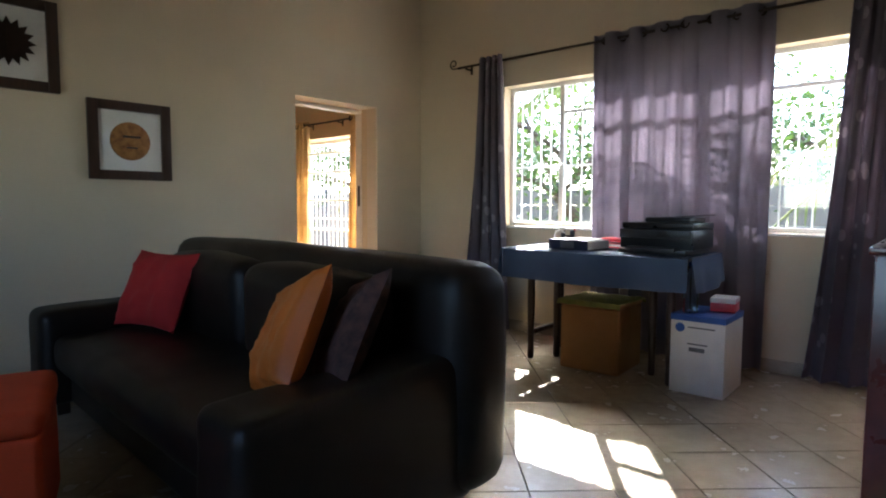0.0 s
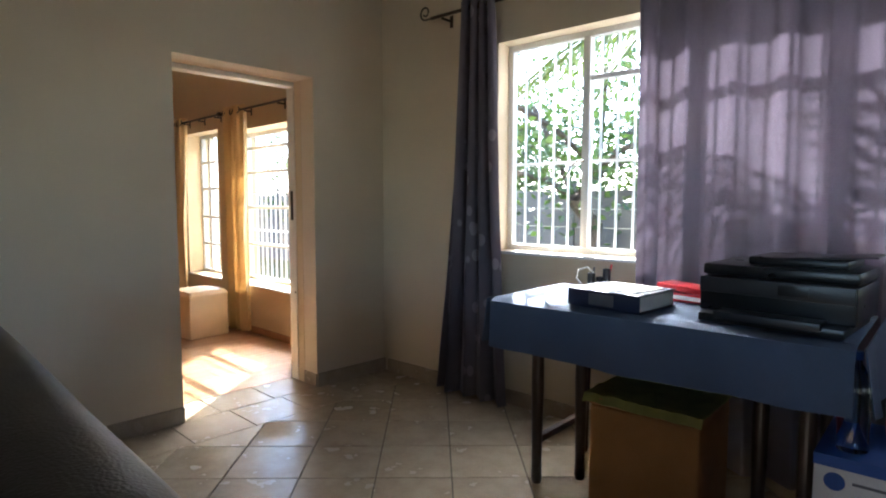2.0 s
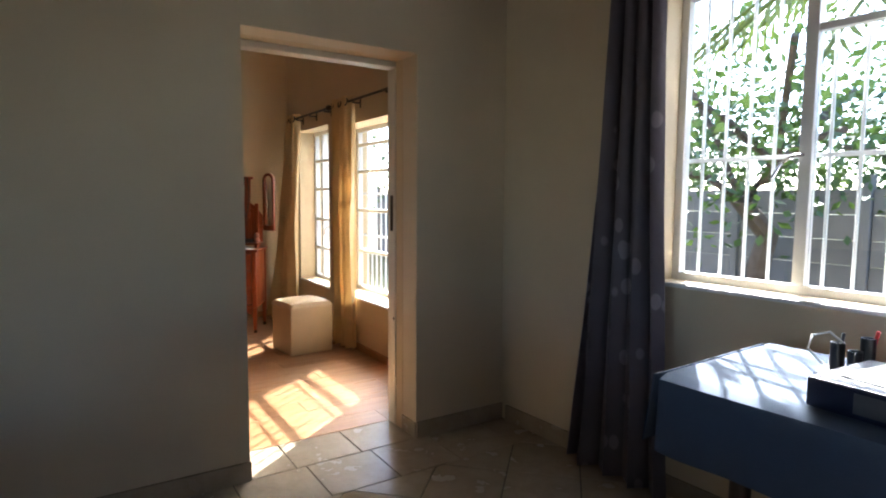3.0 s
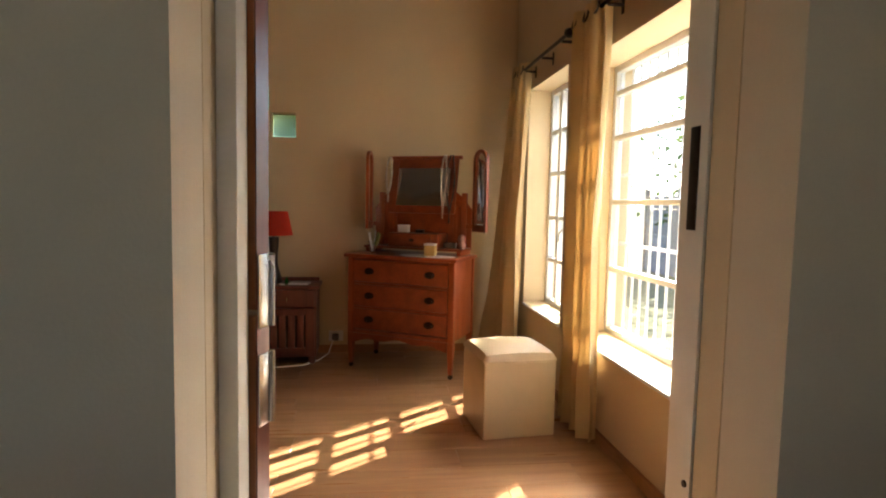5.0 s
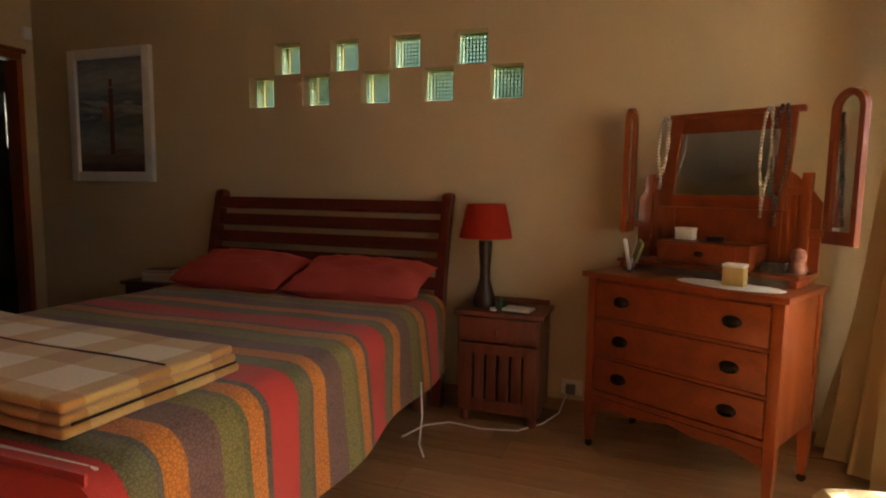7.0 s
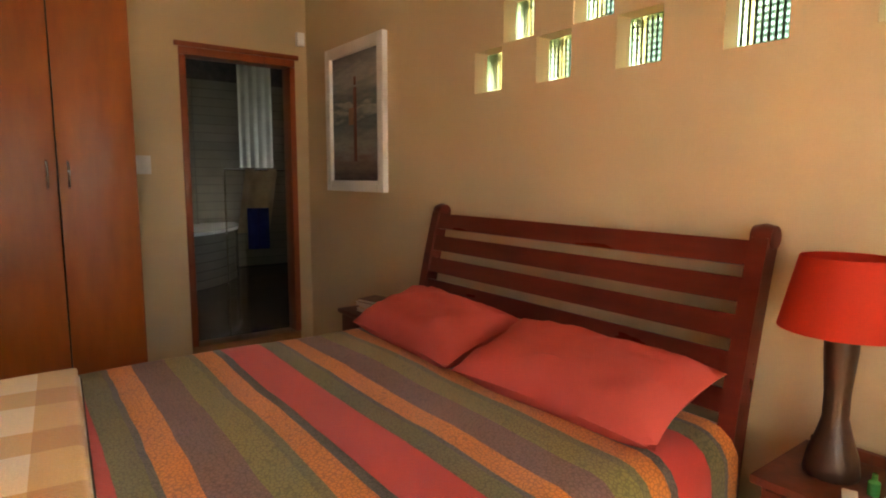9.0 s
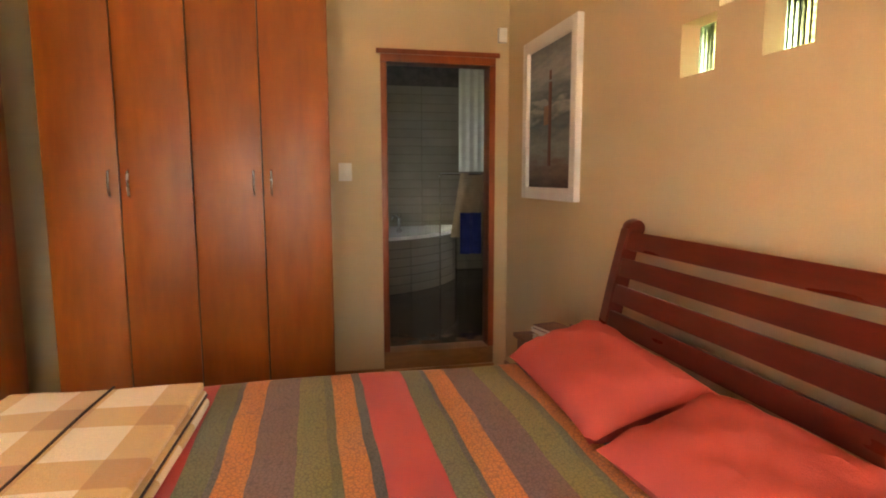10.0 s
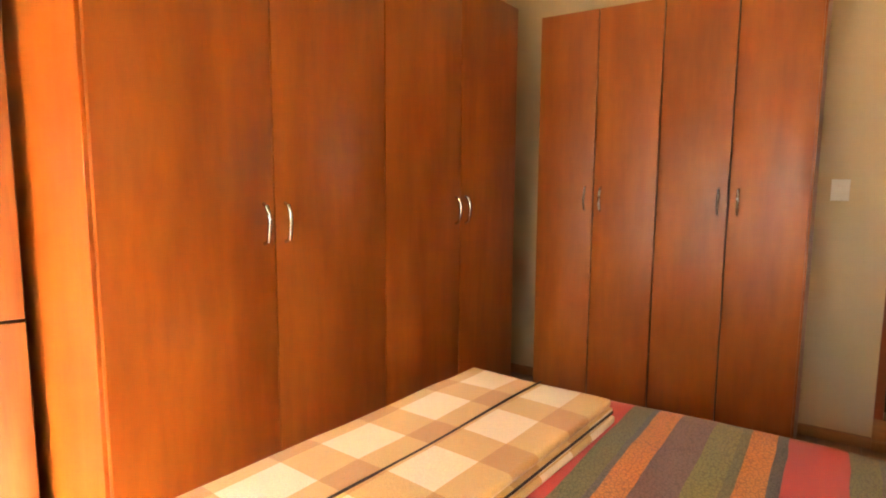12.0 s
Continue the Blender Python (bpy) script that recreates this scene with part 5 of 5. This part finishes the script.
part("lid", one(-0.15, -0.065, 0.036, 0.15, 0.065, 0.062, 0.008), M_REDPL, tin, at=pose(0, 0, 0.004, 0, 3, 2))
part("label_strip", one(-0.1, -0.0715, 0.01, 0.08, -0.069, 0.028, 0), M_PAPER, tin)
pen = thing("pen_holder", "black desk tidy with pens, white cable loop", "desk tidy", (-1.836, 3.687, CZ), 12.6)
part("tray", one(-0.07, -0.05, 0, 0.07, 0.05, 0.022, 0.006), M_PAPER, pen)
for k, (x, y, h) in enumerate(((-0.03, 0.0, 0.10), (0.012, -0.012, 0.085), (0.035, 0.015, 0.12))):
    part("holder", lathe([(0.0, 0.022), (0.018, 0.022), (0.018, h), (0.015, h), (0.015, 0.03), (0.0, 0.03)], 12, at=(x, y, 0)), M_BLACK, pen)
part("pen", tube([(0.035, 0.015, 0.04), (0.055, 0.02, 0.14)], 0.005), M_REDPL, pen)
part("pen", tube([(-0.03, 0, 0.04), (-0.02, 0.01, 0.125)], 0.005), M_GREY, pen)
part("cable_loop", tube([(-0.06, 0, 0.03), (-0.10, 0, 0.07), (-0.09, 0, 0.11), (-0.05, 0, 0.125), (-0.02, 0, 0.10)], 0.004, 6), M_PAPER, pen, "looped white cable")

box1 = thing("storage_cube", "tan suede storage cube under the table", "storage cube", (-1.489, 3.594, 0), 4.6)
part("body", one(-0.21, -0.21, 0, 0.21, 0.21, 0.44, 0.014, 3), M_TAN, box1)
part("lid", one(-0.215, -0.215, 0.442, 0.215, 0.215, 0.475, 0.012, 3), M_TAN, box1)
clo = thing("folded_cloth", "olive green cloth lying over the storage cube", "cloth", (-1.489, 3.594, 0.476), 2.6)
part("cloth", sheet(lambda u, v: ((u - 0.5) * 0.46, (v - 0.5) * 0.46, 0.004 + 0.012 * abs(noise.noise((u * 5, v * 5, 0))) - (0.03 * max(0, abs(v - 0.5) - 0.465) * 28)), 24, 24, 0.006), M_GREENCLOTH, clo)

carton = thing("printer_carton", "white printer carton with a blue top band", "carton", (-0.764, 3.583, 0), 2.6)
part("box", one(-0.155, -0.20, 0, 0.155, 0.20, 0.475, 0.003), M_PAPER, carton)
part("top_band", one(-0.157, -0.202, 0.442, 0.157, 0.202, 0.479, 0.002), M_BLUECARD, carton, "blue band round the top")
part("hand_hole", one(-0.045, -0.2025, 0.26, 0.045, -0.199, 0.285, 0.001), M_GREY, carton)
bm = lathe([(0.0, 0), (0.028, 0), (0.028, 0.003), (0.0, 0.003)], 20, axis=pose(-0.10, -0.1985, 0.40, 90))
part("round_mark", bm, M_BLUECARD, carton, "plain blue round mark")
for k in range(2):
    part("print_bar", one(-0.055, -0.2022, 0.402 - 0.10 * k, 0.10 - 0.04 * k, -0.199, 0.41 - 0.10 * k, 0), M_GREY, carton)
tray = thing("red_carton", "small red and white carton on the printer box", "carton", (-0.7, 3.693, 0.481), 8.6)
part("box", one(-0.07, -0.09, 0, 0.07, 0.09, 0.055, 0.003), M_REDPL, tray)
part("lid", one(-0.072, -0.092, 0.056, 0.072, 0.092, 0.085, 0.003), M_PAPER, tray)
bot = thing("water_bottle", "blue plastic water bottle on the printer box", "bottle", (-0.83, 3.47, 0.481), 2.6)
part("body", lathe([(0.0, 0), (0.042, 0), (0.045, 0.01), (0.043, 0.06), (0.046, 0.10), (0.043, 0.16), (0.045, 0.20), (0.03, 0.25), (0.015, 0.275), (0.015, 0.29)], 20), M_BOTTLE, bot)
part("cap", lathe([(0.017, 0.285), (0.017, 0.31), (0.0, 0.311)], 14), M_BLUECARD, bot, "blue cap")


# ---- lounge: pictures ----
def box_frame(y0, y1, z0, z1, label, mount):
    ob = thing("framed_picture", label, "picture", (XP0 + 0.002, (y0 + y1) / 2, z0), group="framed masks")
    w, h, b = (y1 - y0) / 2, z1 - z0, 0.062
    part("frame", boxes((0, -w, 0, 0.035, -w + b, h), (0, w - b, 0, 0.035, w, h), (0, -w + b, 0, 0.035, w - b, b), (0, -w + b, h - b, 0.035, w - b, h), bevel=0.005), M_TABLE, ob, "dark wooden frame")
    part("mount_board", one(0.002, -w + b - 0.003, b - 0.003, 0.008, w - b + 0.003, h - b + 0.003, 0), M_PAPER, ob)
    mount(ob, w, h)
    return ob


def tan_mask(ob, w, h):
    m = material("tan_carved_disc", (0.42, 0.20, 0.06), 0.7, second=(0.22, 0.09, 0.03), scale=25, bump=0.3)
    part("carved_disc", lathe([(0.0, 0.03), (0.06, 0.026), (0.10, 0.014), (0.125, 0.006), (0.128, 0)], 26, axis=pose(0.008, 0, h / 2, 0, 90, 0)), m, ob, "tan carved disc")
    part("carved_band", boxes((0.03, -0.055, h / 2 + 0.02, 0.042, 0.055, h / 2 + 0.035), (0.03, -0.035, h / 2 - 0.05, 0.042, 0.035, h / 2 - 0.04), bevel=0.004), M_TABLE, ob)


def dark_flower(ob, w, h):
    bm = bmesh.new()
    for k in range(16):
        a = 2 * math.pi * k / 16
        c, s = math.cos(a), math.sin(a)
        p = [bm.verts.new(q) for q in ((0.012, 0, h / 2), (0.03, 0.09 * c - 0.025 * s, h / 2 + 0.09 * s + 0.025 * c), (0.02, 0.145 * c, h / 2 + 0.145 * s), (0.03, 0.09 * c + 0.025 * s, h / 2 + 0.09 * s - 0.025 * c))]
        bm.faces.new(p)
    bmesh.ops.solidify(bm, geom=bm.faces[:], thickness=0.006)
    part("dried_flower", bm, M_TABLE, ob, "dark dried flower head")


box_frame(1.045, 1.565, 1.295, 1.815, "dark box frame with a tan carved disc", tan_mask)
box_frame(0.39, 0.905, 1.812, 2.36, "dark box frame with a dark dried flower", dark_flower)

# tall dark cabinet at the edge of the room
cab = thing("dark_cabinet", "dark red-brown wooden cabinet beside the window", "cabinet", (0.223, 2.069, 0), 2.6)
part("body", one(0, 0, 0.06, 0.5, 0.9, 0.98, 0.006), M_MAHOG, cab)
part("top", one(-0.015, -0.015, 0.981, 0.515, 0.915, 1.005, 0.006), M_MAHOG, cab)
for x in (0.03, 0.47):
    for y in (0.04, 0.86):
        part("foot", one(x - 0.025, y - 0.025, 0, x + 0.025, y + 0.025, 0.06, 0.003), M_MAHOG, cab)

# ---- outside ----
M_LAWN = material("dry_lawn", (0.16, 0.15, 0.06), 0.95, second=(0.10, 0.11, 0.035), scale=1.5, grain=0.2, grain_scale=40, bump=0.6)
M_LEAF = material("green_leaf", (0.07, 0.12, 0.025), 0.45, second=(0.04, 0.08, 0.02), scale=3, grain=0.1, bump=0.05, trans=0.3)
M_PALM = material("palm_frond", (0.11, 0.16, 0.03), 0.45, second=(0.07, 0.11, 0.02), scale=3, grain=0.1, bump=0.05, trans=0.35)
M_BARK = material("grey_bark", (0.12, 0.09, 0.07), 0.9, vary=0.25, scale=14, grain=0.2, grain_scale=60, bump=0.6)
M_CONCRETE = material("grey_concrete_panel", (0.17, 0.17, 0.175), 0.85, vary=0.12, scale=3, grain=0.08, grain_scale=90, bump=0.3, per_object=0.08)
M_ROOF = material("pale_house_wall", (0.62, 0.55, 0.42), 0.8, vary=0.08, scale=2, bump=0.1)
structure("ground", one(-900, YOUT + 0.005, -0.42, 900, 900, -0.30, 0), M_LAWN, "dry patchy lawn outside the house", "ground")
structure("ground_west", one(-900, -900, -0.42, XWO - 1.2, YOUT, -0.30, 0), M_LAWN, "dry patchy lawn outside the house", "ground")
rnd = random.Random(4)
fence = thing("concrete_fence", "grey precast concrete panel fence", "fence", (-16, 9.4, -0.3))
slab = bmesh.new()
box(slab, 0, 0, 0, 1.46, 0.05, 0.285, 0.008, 1)
first = part("panel", slab, M_CONCRETE, fence)
for i in range(16):
    if i < 16:
        part("post", one(1.5 * i - 0.05, -0.04, 0, 1.5 * i + 0.05 - 0.005, 0.09, 1.9, 0.008, 1), M_CONCRETE, fence)
    for k in range(6):
        o = first if i == 0 and k == 0 else first.copy()
        if o is not first:
            scene.collection.objects.link(o)
        o.location = (1.5 * i + 0.02 + 0.03, 0, 0.29 * k)


def tree(label, x, y, trunk_h, crown_r, crown_z, leaves, seed, leaf=0.11, mat=M_LEAF, cat="tree"):
    r = random.Random(seed)
    ob = thing("tree", label, cat, (x, y, -0.3))
    bm = bmesh.new()
    pts = [(0.05 * r.uniform(-1, 1) * i, 0.05 * r.uniform(-1, 1) * i, trunk_h * i / 5) for i in range(6)]
    tube(pts, 0.13, 9, bm)
    tips = []
    for k in range(9):
        a, e = r.uniform(0, 6.28), r.uniform(0.2, 1.2)
        L = crown_r * r.uniform(0.6, 1.0)
        p0 = Vector(pts[-1 if k % 3 else -2])
        d = Vector((math.cos(a) * math.cos(e), math.sin(a) * math.cos(e), math.sin(e)))
        tube([p0, p0 + d * L * 0.5 + Vector((0, 0, 0.1)), p0 + d * L], 0.04, 6, bm)
        tips += [p0 + d * L * t for t in (0.5, 0.75, 1.0)]
    part("trunk", bm, M_BARK, ob)
    verts, faces = [], []
    for k in range(leaves):
        c = r.choice(tips) + Vector((r.gauss(0, 1), r.gauss(0, 1), r.gauss(0, 0.8))) * crown_r * 0.28
        d = Vector((r.uniform(-1, 1), r.uniform(-1, 1), r.uniform(-1, 0.6))).normalized()
        sdir = d.cross(Vector((r.uniform(-1, 1), r.uniform(-1, 1), 1))).normalized()
        L, w = leaf * r.uniform(0.7, 1.5), leaf * r.uniform(0.25, 0.5)
        i = len(verts)
        verts += [c, c + d * L * 0.5 + sdir * w, c + d * L, c + d * L * 0.5 - sdir * w]
        faces.append((i, i + 1, i + 2, i + 3))
    me = bpy.data.meshes.new("crown")
    me.from_pydata([tuple(v) for v in verts], [], faces)
    me.materials.append(mat)
    crown = new("crown", me)
    crown.parent = ob
    return ob


def palm(label, x, y, h, fronds, length, seed, droop=1.0):
    r = random.Random(seed)
    ob = thing("palm_tree", label, "palm", (x, y, -0.3))
    part("trunk", lathe([(0.16, 0), (0.13, 0.3), (0.11, h * 0.5), (0.12, h)], 12), M_BARK, ob)
    for f in range(fronds):
        a = 2 * math.pi * f / fronds + r.uniform(-0.2, 0.2)
        e = r.uniform(0.15, 1.1)
        verts, faces, pts = [], [], []
        n = 30
        for i in range(n + 1):
            t = i / n
            rad = length * (math.cos(e) * t + 0.12 * t * t)
            z = h + length * (math.sin(e) * t - droop * 0.75 * t * t)
            pts.append(Vector((math.cos(a) * rad, math.sin(a) * rad, z)))
        for i in range(3, n):
            d = (pts[i + 1] - pts[i]).normalized() if i < n else d
            side = d.cross(Vector((0, 0, 1))).normalized()
            for s in (-1, 1):
                L = length * 0.26 * math.sin(math.pi * (0.12 + 0.83 * i / n)) * r.uniform(0.8, 1.1)
                tip = pts[i] + (side * s * 0.8 + d * 0.55 + Vector((0, 0, -0.55 * r.uniform(0.5, 1.2)))) * L
                k = len(verts)
                verts += [tuple(pts[i]), tuple(pts[i] + (tip - pts[i]) * 0.4 + d * 0.018), tuple(tip), tuple(pts[i] + (tip - pts[i]) * 0.4 - d * 0.018)]
                faces.append((k, k + 1, k + 2, k + 3))
        bm = tube(pts, 0.012, 5)
        vs = [bm.verts.new(v) for v in verts]
        for q in faces:
            bm.faces.new([vs[j] for j in q])
        fr = part("frond", bm, M_PALM, ob)
    return ob


palm("tall feathery palm outside the lounge window", -2.25, 6.15, 3.0, 16, 1.5, 3)
palm("drooping feathery palm by the lounge window", 0.6, 6.6, 2.2, 20, 1.9, 9, 1.1)
tree("leafy dark green garden tree", -4.9, 8.9, 2.0, 2.0, 2.5, 2300, 1)
tree("leafy dark green garden tree", -8.9, 11.6, 1.8, 2.0, 2.5, 5200, 12)
tree("leafy dark green garden tree", -3.9, 11.5, 1.8, 2.2, 2.5, 3200, 2)
tree("leafy dark green garden tree", -0.4, 12.0, 1.8, 2.4, 2.5, 5200, 6)
tree("leafy dark green garden tree", -12.6, 11.0, 2.2, 2.6, 2.5, 5200, 21, 0.13)
tree("leafy green shrub tree beyond the glass blocks", -10.2, 1.9, 1.2, 1.5, 2.0, 3800, 31)
tree("leafy green shrub tree beyond the glass blocks", -10.5, 0.0, 1.4, 1.5, 2.0, 3800, 33)
hut = thing("garden_building", "pale garden building with a low pitched roof", "building", (-6.4, 17.0, -0.3))
part("wall", one(0, 0, 0, 5, 3, 2.3, 0), M_ROOF, hut)
bm = bmesh.new()
for a, b in (((-0.3, -0.4, 2.2), (5.3, -0.4, 2.2)), ((-0.3, 1.5, 3.2), (5.3, 1.5, 3.2)), ((-0.3, 3.4, 2.2), (5.3, 3.4, 2.2))):
    bm.verts.new(a), bm.verts.new(b)
bm.verts.ensure_lookup_table()
v = bm.verts
bm.faces.new((v[0], v[1], v[3], v[2]))
bm.faces.new((v[2], v[3], v[5], v[4]))
bmesh.ops.solidify(bm, geom=bm.faces[:], thickness=0.08)
part("roof", bm, material("pale_sheet_roof", (0.55, 0.50, 0.40), 0.6, vary=0.1, scale=3), hut)

# ---- long tiles on the far bathroom wall ----
bath_tile = None
for k in range(22):
    for j in range(4):
        if bath_tile is None:
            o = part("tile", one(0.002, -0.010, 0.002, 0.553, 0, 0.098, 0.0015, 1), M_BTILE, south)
            bath_tile = o.data
        else:
            o = new("tile", bath_tile)
            o.parent = south
        o.location = (BX0 + 0.555 * j, BY0 - 0.001, 0.17 + 0.10 * k)

# ---- floor pieces ----
T = 0.345


def clipped_tile(poly, x0, y0, x1, y1):
    """The part of a polygon inside a rectangle."""
    for axis, lim, sign in ((0, x0, 1), (0, x1, -1), (1, y0, 1), (1, y1, -1)):
        out = []
        for i, p in enumerate(poly):
            q = poly[i - 1]
            a, b = sign * (q[0 if axis == 0 else 1] - lim), sign * (p[axis] - lim)
            if a * b < 0:
                t = a / (a - b)
                out.append((q[0] + (p[0] - q[0]) * t, q[1] + (p[1] - q[1]) * t))
            if b >= 0:
                out.append(p)
        poly = out
        if len(poly) < 3:
            return []
    return poly


def tile_mesh(poly, top, thick, inset):
    bm = bmesh.new()
    c = Vector((sum(p[0] for p in poly) / len(poly), sum(p[1] for p in poly) / len(poly), 0))
    rings = []
    for z, k in ((top - thick, inset), (top - 0.0015, inset), (top, inset + 0.0022)):
        ring = []
        for p in poly:
            d = Vector((p[0], p[1], 0)) - c
            ring.append(bm.verts.new(Vector((0, 0, z)) + d * (1 - k / max(0.03, d.length))))
        rings.append(ring)
    for a, b in zip(rings, rings[1:]):
        for i in range(len(a)):
            bm.faces.new((a[i], a[(i + 1) % len(a)], b[(i + 1) % len(a)], b[i]))
    bm.faces.new(rings[-1])
    return c, bm


tile_floor = bpy.data.objects["floor_lounge"]
shared = {}
XB = -3.46


def lay(poly, mat, key=None):
    if key and key in shared:
        c = Vector((sum(p[0] for p in poly) / 4, sum(p[1] for p in poly) / 4, 0))
        ob = new("tile", shared[key])
        ob.parent = tile_floor
    else:
        c, bm = tile_mesh(poly, 0.0, 0.008, 0.004)
        ob = part("tile", bm, mat, tile_floor)
        if key:
            shared[key] = ob.data
    ob.location = c


for j in range(-1, 19):
    y0 = 2.52 + T * (j - 12)
    y1 = min(y0 + T, YL)
    y0 = max(y0, YS)
    if y1 - y0 > 0.04:
        lay([(XP0, y0), (XB, y0), (XB, y1), (XP0, y1)], M_TILE)
for y0, y1 in ((D0, 2.82), (2.82, 3.165), (3.165, D1)):
    lay([(XP0 - 0.31, y0), (XP0, y0), (XP0, y1), (XP0 - 0.31, y1)], M_TILE)
q = T * math.sqrt(0.5)
for i in range(-30, 30):
    for j in range(-30, 30):
        cx, cy = -1.043 + q * (i + j), 1.96 + q * (i - j) + q
        poly = [(cx - q, cy), (cx, cy - q), (cx + q, cy), (cx, cy + q)]
        cut = clipped_tile(poly, XB, YS, 1.4, YL + 0.2)
        if len(cut) >= 3:
            whole = all(XB <= p[0] <= 1.4 and YS <= p[1] <= YL + 0.2 for p in poly)
            area = abs(sum(cut[k - 1][0] * cut[k][1] - cut[k][0] * cut[k - 1][1] for k in range(len(cut)))) / 2
            if area > 0.004:
                lay(cut, M_TILE, "whole" if whole else None)

board_floor = bpy.data.objects["floor_bedroom"]
rnd = random.Random(7)
PW, PL = 0.193, 1.285
meshes = {}
row = 0
x = XP0 - 0.312
while x > XW:
    xa = max(x - PW, XW)
    y = YBS - rnd.uniform(0.1, 1.2)
    while y < YB:
        ya, yb = max(y, YBS + 0.0), min(y + PL, YB)
        if yb - ya > 0.03:
            key = (round(x - xa, 3), round(yb - ya, 3))
            if key not in meshes:
                ob = part("plank", one(-(x - xa) / 2 + 0.0006, -(yb - ya) / 2 + 0.0006, -0.010, (x - xa) / 2 - 0.0006, (yb - ya) / 2 - 0.0006, 0.0, 0.0012, 1), M_PLANK, board_floor)
                meshes[key] = ob.data
            else:
                ob = new("plank", meshes[key])
                ob.parent = board_floor
            ob.location = ((x + xa) / 2, (ya + yb) / 2, 0)
        y += PL
    x -= PW
    row += 1
